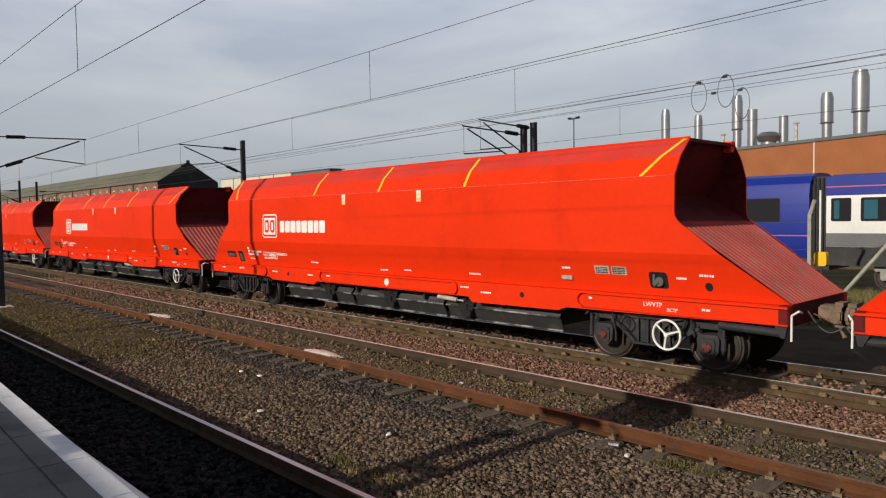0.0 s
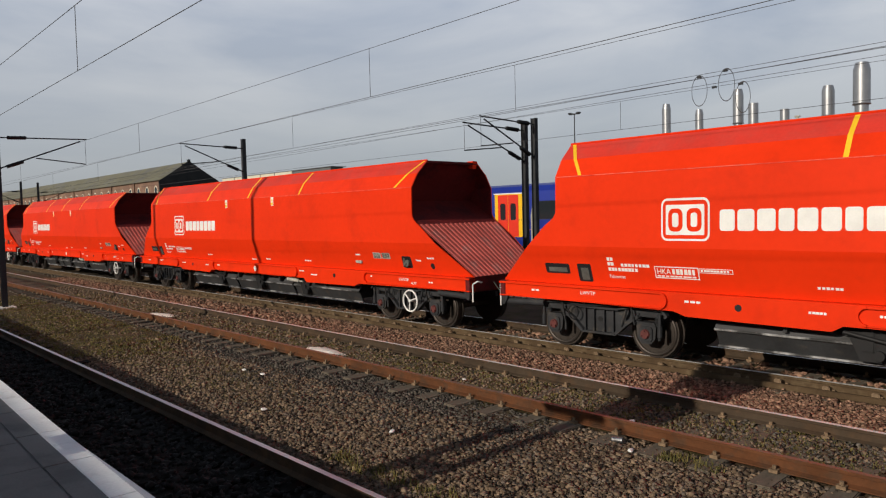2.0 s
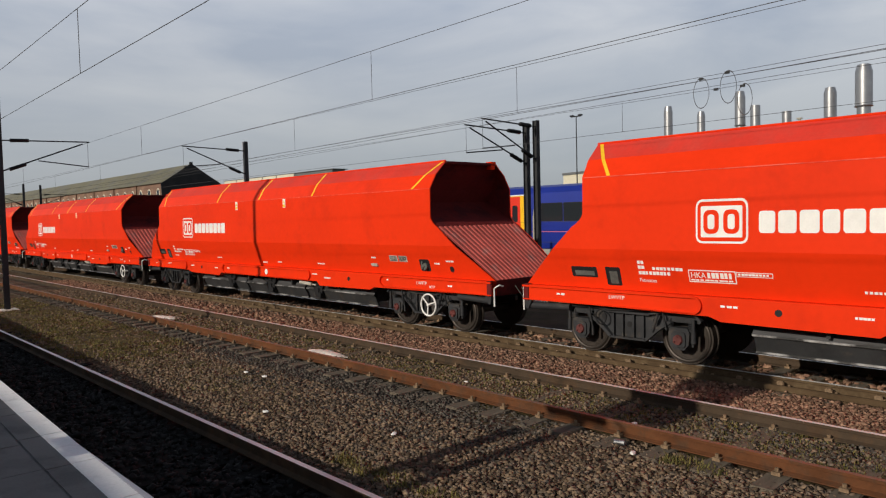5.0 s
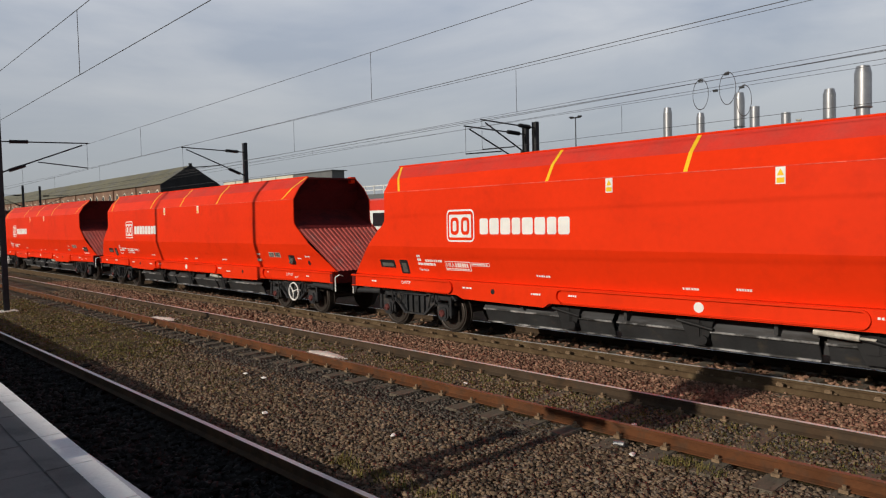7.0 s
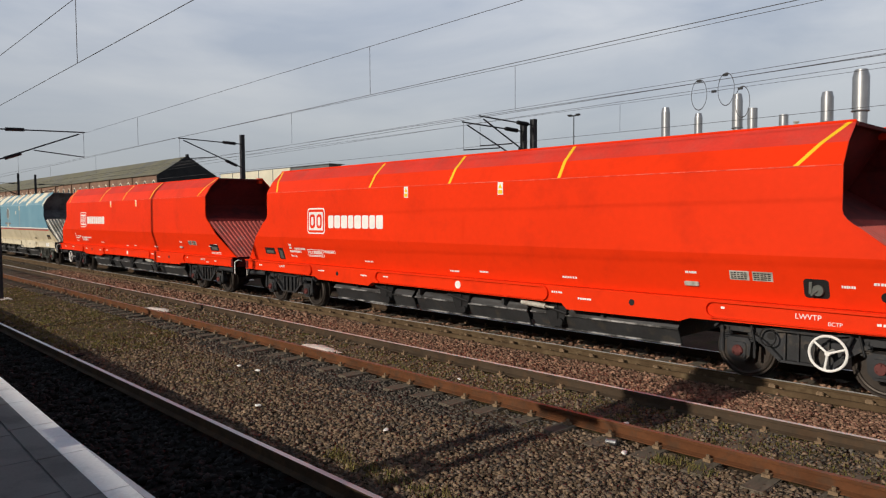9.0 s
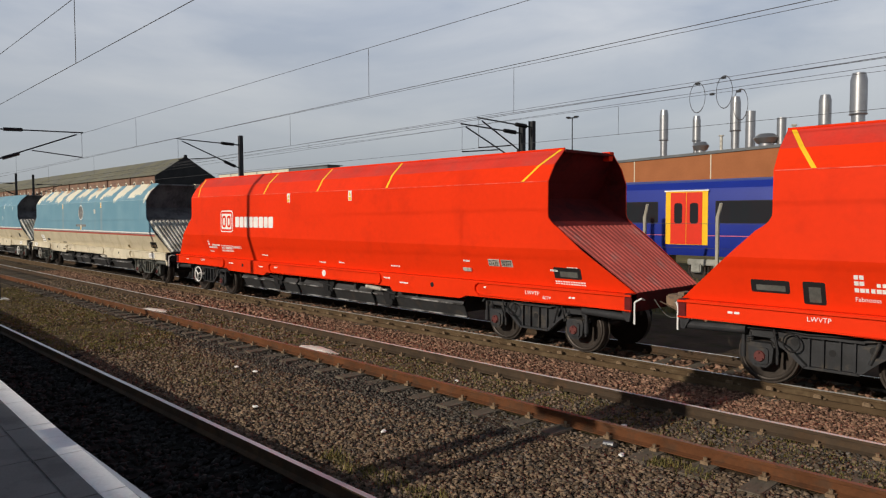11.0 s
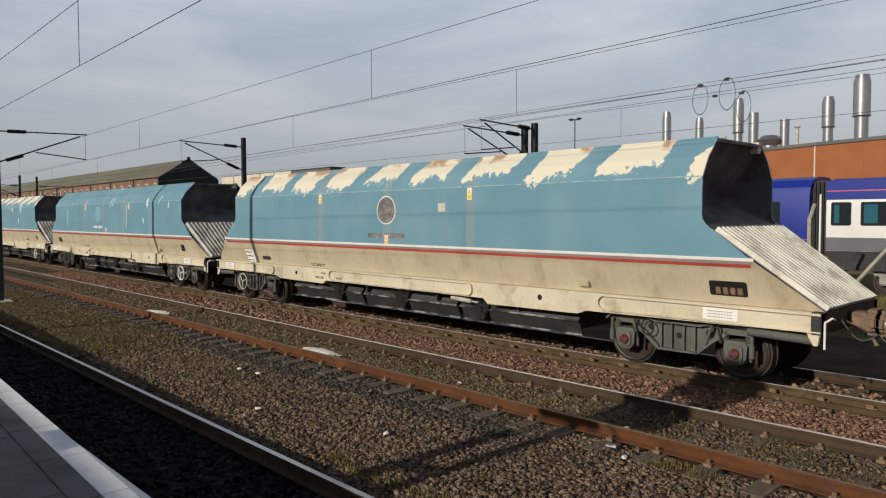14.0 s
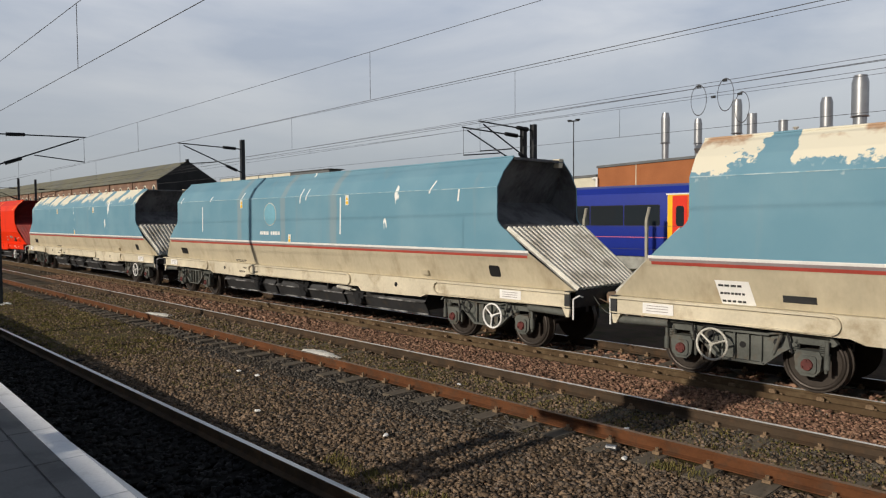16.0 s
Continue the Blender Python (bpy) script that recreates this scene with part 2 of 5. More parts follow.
UNDERFRAME = material("pale_underframe", (0.30, 0.30, 0.27), 0.7, vary=0.35, scale=3, fine=20)
PANE = glass_material("dark_window_glass")
PANE_BLUE = glass_material("teal_window_glass", (0.03, 0.12, 0.16))
CONCRETE = material("pale_concrete", (0.772, 0.743, 0.683), 0.9, vary=0.2, scale=3, fine=40, bump=0.2)
DUST = material("pale_spilt_dust", (0.78, 0.74, 0.66), 0.95, vary=0.25, scale=5, fine=50, bump=0.4, second=(0.34, 0.29, 0.23), second_at=0.66)
POST_CONCRETE = material("weathered_post_concrete", (0.36, 0.34, 0.28), 0.9, vary=0.25, scale=3, fine=40, bump=0.2)
CREAM_WALL = material("cream_render", (0.62, 0.58, 0.46), 0.9, vary=0.12, scale=0.4, fine=5)
GREY_ROOF = material("grey_sheet_roof", (0.13, 0.135, 0.14), 0.7, vary=0.2, scale=0.3, fine=3)
GRASS = material("dry_grass", (0.238, 0.196, 0.077), 0.9, vary=0.3, scale=3, fine=30, island=0.4, second=(0.126, 0.154, 0.042))
MOSS = material("mossy_grass", (0.150, 0.125, 0.043), 0.95, vary=0.35, scale=3, fine=30, island=0.4, second=(0.115, 0.108, 0.038), gloss=0.1)


# ---- mesh helpers ----
def box(bm, x0, x1, y0, y1, z0, z1, bev=0.0):
    m = Matrix.LocRotScale(((x0 + x1) / 2, (y0 + y1) / 2, (z0 + z1) / 2), None, (abs(x1 - x0), abs(y1 - y0), abs(z1 - z0)))
    g = bmesh.ops.create_cube(bm, size=1.0, matrix=m)
    if bev:
        edges = {e for v in g["verts"] for e in v.link_edges}
        bmesh.ops.bevel(bm, geom=list(edges), offset=bev, segments=2, affect="EDGES")
    return bm


def tube(bm, a, b, r0, r1=None, seg=12, caps=True):
    a, b = Vector(a), Vector(b)
    m = Matrix.Translation((a + b) / 2) @ (b - a).to_track_quat("Z", "Y").to_matrix().to_4x4()
    bmesh.ops.create_cone(bm, cap_ends=caps, segments=seg, radius1=r0, radius2=r0 if r1 is None else r1, depth=(b - a).length, matrix=m)
    return bm


def ring(bm, centre, axis, radius, r, seg=28, sides=8):
    """A ring of round bar."""
    q = Vector(axis).to_track_quat("Z", "Y").to_matrix()
    rows = []
    for i in range(seg):
        a = 2 * math.pi * i / seg
        rows.append([bm.verts.new(Vector(centre) + q @ Vector(((radius + r * math.cos(k)) * math.cos(a), (radius + r * math.cos(k)) * math.sin(a), r * math.sin(k))))
                     for k in (2 * math.pi * j / sides for j in range(sides))])
    for i in range(seg):
        for j in range(sides):
            bm.faces.new((rows[i][j], rows[(i + 1) % seg][j], rows[(i + 1) % seg][(j + 1) % sides], rows[i][(j + 1) % sides]))
    return bm


def plate(bm, outline, y0, y1):
    """An outline in x and z, made solid from y0 to y1."""
    a = [bm.verts.new((x, y0, z)) for x, z in outline]
    b = [bm.verts.new((x, y1, z)) for x, z in outline]
    bm.faces.new(a)
    bm.faces.new(b[::-1])
    n = len(a)
    for i in range(n):
        bm.faces.new((a[i], b[i], b[(i + 1) % n], a[(i + 1) % n]))
    return bm


def round_rect(x0, x1, z0, z1, r, k=4):
    pts = []
    for cx, cz, a0 in ((x1 - r, z1 - r, 0), (x0 + r, z1 - r, 90), (x0 + r, z0 + r, 180), (x1 - r, z0 + r, 270)):
        pts += [(cx + r * math.cos(radians(a0 + 90 * i / k)), cz + r * math.sin(radians(a0 + 90 * i / k))) for i in range(k + 1)]
    return pts


def mesh_of(bm, name, mats, smooth=False, angle=None):
    bmesh.ops.recalc_face_normals(bm, faces=bm.faces)
    me = bpy.data.meshes.new(name)
    bm.to_mesh(me)
    bm.free()
    for m in mats if isinstance(mats, (list, tuple)) else [mats]:
        me.materials.append(m)
    if smooth:
        me.polygons.foreach_set("use_smooth", [True] * len(me.polygons))
        if angle:
            me.set_sharp_from_angle(angle=radians(angle))
    return me


def part(name, bm, mat, parent, label="", smooth=False, angle=40):
    """One mesh object under a thing or under a part."""
    ob = new(name, mesh_of(bm, name, mat, smooth, angle))
    ob.parent = parent
    if label:
        tagged(ob, label)
    return ob


def thing(name, label, category, group="", kind="", bm=None, mat=None, at=(0, 0, 0), smooth=False, turn=0):
    """A top-level thing: an Empty at its base, or one mesh."""
    ob = new(name, mesh_of(bm, name, mat, smooth, 40) if bm else None)
    ob.location = at
    ob.rotation_euler = (0, 0, radians(turn))
    return tagged(ob, label, category, group, kind)


def B():
    return bmesh.new()


# ---- tracks: centres across the line ----
Y_PLAT, Y_MID, Y_TRAIN, Y_FOURTH = 3.19, 8.28, 11.94, 15.5
GAUGE = 1.505


# ---- ground, platform, tracks ----
def ground_height(x, y):
    return -0.22 + 0.02 * math.sin(x * 0.9 + y) - (0.04 if y < 4.0 else 0.0)


def build_ground():
    bm = B()
    xs = [-3000, -600, -160, -80] + [-60 + 1.0 * i for i in range(80)] + [40, 120, 600, 3000]
    ys = [-3000, -300, -40, 1.4] + [1.8 + 0.6 * i for i in range(30)] + [22, 26, 34, 60, 120, 600, 3000]
    grid = [[bm.verts.new((x, y, ground_height(x, y) + random.uniform(-0.02, 0.02) * (abs(x) < 70))) for y in ys] for x in xs]
    for i in range(len(xs) - 1):
        for j in range(len(ys) - 1):
            f = bm.faces.new((grid[i][j], grid[i + 1][j], grid[i + 1][j + 1], grid[i][j + 1]))
            # index 2, the bed with painted shade, ends where the platform's shade ends
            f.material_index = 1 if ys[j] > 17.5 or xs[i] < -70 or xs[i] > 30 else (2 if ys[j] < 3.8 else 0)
    return thing("ground", "brown ballast and rough grass ground under the tracks", "ground", kind="structure", bm=bm, mat=[GROUND, GROUND_FAR, GROUND_OILY_SHADE], smooth=True)


def rail_mesh(y, side_mat, top_mat, x0=-150.0, x1=30.0):
    """A flat-bottomed rail along the line, its head at z = 0."""
    prof = [(-0.07, -0.16), (0.07, -0.16), (0.07, -0.148), (0.012, -0.125), (0.012, -0.045), (0.036, -0.035), (0.036, -0.004), (0.033, 0.0),
            (-0.033, 0.0), (-0.036, -0.004), (-0.036, -0.035), (-0.012, -0.045), (-0.012, -0.125), (-0.07, -0.148)]
    bm = B()
    a = [bm.verts.new((x0, y + p, z)) for p, z in prof]
    b = [bm.verts.new((x1, y + p, z)) for p, z in prof]
    n = len(prof)
    for i in range(n):
        f = bm.faces.new((a[i], b[i], b[(i + 1) % n], a[(i + 1) % n]))
        f.material_index = 1 if i == 7 else 0
    bm.faces.new(a[::-1])
    bm.faces.new(b)
    return bm


def build_track(y, side_mat, near_top, far_top, label, spacing=0.635, wood=None, x0=-62.0, x1=8.0):
    """A track: two rails, sleepers one by one, and the clips that hold the rails."""
    t = thing("railway_track", label, "railway track", "railway tracks")
    for s, top in ((-1, near_top), (1, far_top)):
        steel = side_mat if s < 0 else DARK_RAIL
        part("rail", rail_mesh(y + s * GAUGE / 2, steel, top), [steel, top], t)
    rnd = random.Random(int(y * 10))
    shapes = [mesh_of(box(B(), -0.125, 0.125, -1.30, 1.30, -0.13, 0.0, 0.012), "sleeper", wood or SLEEPER)]
    clips = B()
    n = int((x1 - x0) / spacing)
    for i in range(n):
        x = x0 + spacing * i + rnd.uniform(-0.03, 0.03)
        ob = new("sleeper", shapes[0])
        ob.parent = t
        ob.location = (x, y + rnd.uniform(-0.04, 0.04), (-0.160 if wood is None else -0.20) + rnd.uniform(-0.014, 0.004))
        ob.rotation_euler = (rnd.uniform(-0.01, 0.01), 0, rnd.uniform(-0.02, 0.02))
        if x > -34 and wood is None:
            for s in (-1, 1):
                for d in (-1, 1):
                    yy = y + s * GAUGE / 2 + d * 0.10
                    box(clips, x - 0.045, x + 0.045, yy - 0.035, yy + 0.035, -0.162, -0.125)
                    tube(clips, (x, yy, -0.125), (x, yy, -0.085), 0.022, seg=6)
    tagged(part("rail_clip", clips, CLIP, t, "small iron rail clips"), kind="stuff")
    return t


def build_fill():
    """Fine fill of dust and moss between the rails of the middle track."""
    bm = B()
    xs = [-60 + 0.5 * i for i in range(136)]
    ys = [7.60, 7.9, 8.28, 8.66, 8.96]
    grid = [[bm.verts.new((x, y, -0.178 + random.uniform(-0.012, 0.012) - (0.03 if y in (7.60, 8.96) else 0))) for y in ys] for x in xs]
    for i in range(len(xs) - 1):
        for j in range(len(ys) - 1):
            bm.faces.new((grid[i][j], grid[i + 1][j], grid[i + 1][j + 1], grid[i][j + 1]))
    return thing("trackbed_fill", "mossy dust filling the space between two rails", "ground", kind="structure", bm=bm, mat=GROUND, smooth=True)


def build_platform():
    top = 0.915
    bm = B()
    box(bm, -140, 40, -12, 1.30, -0.4, top - 0.004)
    p = thing("platform", "dark grey paved station platform in the shade", "platform", kind="structure", bm=bm, mat=PLATFORM)
    # coping stones with the white line, laid end to end
    for i in range(44):
        x = -34 + 0.92 * i
        bm = box(B(), x + 0.004, x + 0.916, 1.302, 1.64, top - 0.12, top + 0.002, 0.008)
        stone = part("coping_stone", bm, PLATFORM, p)
        part("white_line", box(B(), x + 0.006, x + 0.914, 1.470, 1.632, top - 0.004, top + 0.005, 0.002), COPING, stone, "worn white edge line")
    # paving slabs beside the edge
    for i in range(30):
        for j in range(2):
            x, y = -22 + 0.75 * i, 0.70 - 0.60 * j
            bm = box(B(), x + 0.004, x + 0.746, y - 0.0, y + 0.596, top - 0.03, top + 0.003 + random.uniform(-0.001, 0.002), 0.004)
            part("paving_slab", bm, PLATFORM, p)
    bm = box(B(), -140, 40, 1.36, 1.50, -0.4, top - 0.13)
    part("face_wall", bm, OLD_BRICK, p)
    # the edge leans away from the rails towards the near end
    p.location.y, p.rotation_euler.z = -0.2095, -0.030
    return p


def build_shade_casters():
    """Unseen casters: the long building added behind the platform, whose shade lies over platform and first track, and
    the shadow post.
    """
    st = thing("station_building", "unseen long low brick building added behind the platform for its shade", "building", kind="structure")
    # added wall and roof; the eave's height sets the edge of the shade
    part("wall", box(B(), -150, 60, -12.0, -8.4, 0.90, 4.53), OLD_BRICK, st)
    part("roof", box(B(), -150, 60, -12.4, -8.0, 4.53, 4.73), GREY_ROOF, st)
    # post added out of view, its boxes shaped to cast the shadow over the tracks
    g = thing("information_post", "unseen dark post with boxes, added to cast the shadow over the tracks", "post", at=(-5.80, -1.0, 0.915))
    part("post", box(B(), -0.05, 0.13, -0.1, 0.1, 0, 3.6, 0.02), MAST, g)
    part("foot_bar", box(B(), -0.52, 0.46, -0.06, 0.06, 2.38, 2.54, 0.03), MAST, g)
    part("display_box", plate(B(), round_rect(-0.20, 0.86, 2.58, 3.16, 0.16), -0.12, 0.12), MAST, g)
    part("neck", box(B(), 0.40, 0.90, -0.05, 0.05, 3.12, 3.40, 0.02), MAST, g)
    part("upper_box", plate(B(), round_rect(-0.24, 0.94, 3.36, 4.14, 0.24), -0.12, 0.12), MAST, g)
    part("side_box", plate(B(), round_rect(-0.58, -0.34, 1.10, 2.04, 0.10), -0.1, 0.1), MAST, g)
    part("side_arm", box(B(), -0.45, 0.0, -0.04, 0.04, 1.30, 1.42), MAST, g)
    part("side_arm", box(B(), -0.45, 0.0, -0.04, 0.04, 1.02, 1.10), MAST, g)
    part("conduit", tube(B(), (1.0, 0, 1.30), (1.0, 0, 2.0), 0.02, seg=8), MAST, g)
    part("conduit_arm", tube(B(), (1.0, 0, 2.0), (0.5, 0, 2.62), 0.02, seg=8), MAST, g)


# ---- hopper wagons ----
PITCH = 19.55
HEAD = 0.43
LEVELS = [(1.14, 1.24), (1.36, 1.92), (1.345, 3.01), (1.15, 3.34), (0.83, 3.67)]


def half_width(z):
    for (w0, z0), (w1, z1) in zip(LEVELS, LEVELS[1:]):
        if z <= z1:
            return w0 + (w1 - w0) * (z - z0) / (z1 - z0)
    return LEVELS[-1][0]


def mouth(z, o):
    """How far in from the coupling line the side sheet ends at height z."""
    if z <= 2.28:
        return HEAD + (z - 1.24) / 1.04 * (o - 0.24)
    if z >= 2.52:
        return HEAD + o
    k = (z - 2.28) / 0.24
    return HEAD + o - 0.24 * (1 - k) ** 2


def side_sheet(near, z0, z1, o_left, o_right):
    zs = sorted({z for z in [1.24, 1.5, 1.90, 1.92, 2.1, 2.28, 2.34, 2.40, 2.46, 2.52, 3.01, 3.34, 3.67] if z0 <= z <= z1} | {z0, z1})
    s = -1 if near else 1
    bm = B()
    cols = 14
    outer, inner = [], []
    for z in zs:
        a, b = -mouth(z, o_right), -PITCH + mouth(z, o_left)
        w = half_width(z)
        outer.append([bm.verts.new((a + (b - a) * k / cols, s * w, z)) for k in range(cols + 1)])
        inner.append([bm.verts.new((a + (b - a) * k / cols, s * (w - 0.03), z)) for k in range(cols + 1)])
    for i in range(len(zs) - 1):
        for k in range(cols):
            bm.faces.new((outer[i][k], outer[i][k + 1], outer[i + 1][k + 1], outer[i + 1][k])).material_index = 2 if zs[i] >= 3.33 else 0
            bm.faces.new((inner[i][k], inner[i + 1][k], inner[i + 1][k + 1], inner[i][k + 1])).material_index = 1
        for k in (0, cols):
            bm.faces.new((outer[i][k], outer[i + 1][k], inner[i + 1][k], inner[i][k]))
    for k in range(cols):
        for i in (0, -1):
            bm.faces.new((outer[i][k], inner[i][k], inner[i][k + 1], outer[i][k + 1]))
    return bm


def slope_sheet(end, o, rib=0.055):
    """The ribbed sheet that slopes from the hopper's mouth to the headstock."""
    bm = B()
    top_z = 2.30
    a = (HEAD, 1.25)
    b = (mouth(top_z, o) + 0.03, top_z)
    n = 17
    rows = []
    for x, z, w in ((a[0], a[1], 1.115), (b[0], b[1], half_width(b[1]) - 0.035)):
        row = []
        for i in range(n):
            for f, h in ((0.0, 0.0), (0.42, 0.0), (0.54, rib), (0.88, rib)):
                row.append((-w + 2 * w * (i + f) / n, h))
        row.append((w, 0.0))
        sx = -x if end > 0 else -PITCH + x
        rows.append([bm.verts.new((sx + (h * 0.6 if end > 0 else -h * 0.6), y, z + h * 0.8)) for y, h in row])
    for i in range(len(rows[0]) - 1):
        bm.faces.new((rows[0][i], rows[0][i + 1], rows[1][i + 1], rows[1][i]))
    return bm


def end_back(end, o):
    """The plain plates deep in the mouth of the hopper."""
    bm = B()
    pts = [(mouth(2.30, o) + 0.02, 2.30)]
    pts += [(HEAD + o + 0.75 - 0.70 * (z - 2.78) / 0.885, z) for z in (2.78, 3.01, 3.34, 3.665)]
    rows = []
    for x, z in pts:
        w = half_width(z) - 0.012
        sx = -x if end > 0 else -PITCH + x
        rows.append([bm.verts.new((sx, -w, z)), bm.verts.new((sx, w, z))])
    for i in range(len(rows) - 1):
        bm.faces.new((rows[i][0], rows[i][1], rows[i + 1][1], rows[i + 1][0]))
    return bm


def panel(x0, x1, z0, z1, lift=0.004, slant=0.0):
    """A thin painted panel on the near side sheet, following its lean."""
    bm = B()
    zs = [z0] + [z for _, z in LEVELS if z0 < z < z1] + [z1]
    lean = lambda z: slant * (z - z0) / (z1 - z0)
    front = [[bm.verts.new((x + lean(z), -half_width(z) - lift, z)) for x in (x0, x1)] for z in zs]
    back = [[bm.verts.new((x + lean(z), -half_width(z) + 0.002, z)) for x in (x0, x1)] for z in zs]
    for i in range(len(zs) - 1):
        bm.faces.new((front[i][0], front[i][1], front[i + 1][1], front[i + 1][0]))
        for k in (0, 1):
            bm.faces.new((front[i][k], back[i][k], back[i + 1][k], front[i + 1][k]))
    bm.faces.new((front[0][0], front[0][1], back[0][1], back[0][0]))
    bm.faces.new((front[-1][0], front[-1][1], back[-1][1], back[-1][0]))
    return bm


def on_side(bm, lift=0.004):
    """Lays flat shapes drawn in x and z, y as lift, onto the near side sheet."""
    for v in bm.verts:
        v.co.y = -half_width(v.co.z) - lift + v.co.y
    return bm


def disc_panel(x, z, r, lift=0.004, squash=1.0):
    bm = B()
    plate(bm, [(x + r * math.cos(2 * math.pi * i / 28), z + squash * r * math.sin(2 * math.pi * i / 28)) for i in range(28)], 0.0, 0.004)
    return on_side(bm, lift)


def words(body, size, x, y, z, parent, mat, name="lettering", lean=False):
    """Raised lettering that faces the near side; with lean it follows the sloping sheet."""
    cu = bpy.data.curves.new(name, "FONT")
    cu.body, cu.size, cu.extrude = body, size, 0.002
    tmp = new("tmp", cu)
    bpy.context.view_layer.update()
    me = bpy.data.meshes.new_from_object(tmp)
    bpy.data.objects.remove(tmp)
    me.transform(Matrix.Translation((x, y, z)) @ Matrix.Rotation(radians(90), 4, "X"))
    if lean:
        for v in me.vertices:
            v.co.y -= half_width(v.co.z)
    me.materials.clear()
    me.materials.append(mat)
    ob = new(name, me)
    ob.parent = parent
    return ob


def wheelset():
    bm = B()
    for s in (-1, 1):
        tube(bm, (0, s * 0.69, 0), (0, s * 0.825, 0), 0.46, seg=36)
        tube(bm, (0, s * 0.655, 0), (0, s * 0.69, 0), 0.487, seg=36)
        ring(bm, (0, s * 0.83, 0), (0, 1, 0), 0.40, 0.03, 36)
        tube(bm, (0, s * 0.82, 0), (0, s * 0.90, 0), 0.13, seg=20)
    tube(bm, (0, -0.9, 0), (0, 0.9, 0), 0.08, seg=16)
    return bm


def side_frame(s):
    """A cast bogie side frame about its centre: a deep ribbed middle, and slim arms that rise over the axleboxes."""
    out = [(-1.36, 0.78), (-1.28, 0.87), (-0.66, 0.88), (-0.42, 0.83), (0.42, 0.83), (0.66, 0.88), (1.28, 0.87), (1.36, 0.78), (1.30, 0.74),
           (0.78, 0.735), (0.60, 0.60), (0.36, 0.38), (-0.36, 0.38), (-0.60, 0.60), (-0.78, 0.735), (-1.30, 0.74)]
    bm = plate(B(), out, s * 0.97, s * 1.04)
    for x in (-0.30, -0.11, 0.11, 0.30):
        box(bm, x - 0.014, x + 0.014, s * 1.035, s * 1.10, 0.39, 0.80)
    for d in (-1, 1):
        # lower chord that climbs from the belly to the arm
        chord = [(d * 0.36, 0.36), (d * 0.62, 0.585), (d * 0.84, 0.725), (d * 0.80, 0.765), (d * 0.57, 0.635), (d * 0.33, 0.405)]
        plate(bm, chord, s * 1.035, s * 1.125)
        plate(bm, [(d * 0.42, 0.86), (d * 0.66, 0.905), (d * 1.29, 0.895), (d * 1.38, 0.80), (d * 1.35, 0.785), (d * 1.27, 0.862), (d * 0.67, 0.875), (d * 0.42, 0.83)], s * 1.035, s * 1.13)
    box(bm, -0.36, 0.36, s * 1.035, s * 1.125, 0.36, 0.395)
    box(bm, -0.43, 0.43, s * 1.035, s * 1.125, 0.815, 0.85)
    return bm


def axlebox(s):
    """An axlebox with its saddle, spring pots with their coils, and a link at its side."""
    bm = plate(B(), [(-0.15, 0.66), (-0.19, 0.58), (-0.17, 0.38), (-0.09, 0.29), (0.09, 0.29), (0.17, 0.38), (0.19, 0.58), (0.15, 0.66)], s * 0.93, s * 1.12)
    plate(bm, round_rect(-0.125, 0.125, 0.34, 0.59, 0.05), s * 1.11, s * 1.15)
    for d in (-0.20, 0.20):
        for k in range(4):
            ring(bm, (d, s * 1.04, 0.655 + 0.028 * k), (0, 0, 1), 0.058, 0.012, 14, 5)
        tube(bm, (d, s * 1.04, 0.60), (d, s * 1.04, 0.80), 0.03, seg=8)
    box(bm, -0.28, 0.28, s * 0.98, s * 1.10, 0.60, 0.635, 0.012)
    tube(bm, (0.24, s * 1.10, 0.36), (0.24, s * 1.10, 0.62), 0.022, seg=8)
    return bm


def shift(bm, x=0, y=0, z=0):
    bmesh.ops.translate(bm, verts=bm.verts, vec=(x, y, z))
    return bm


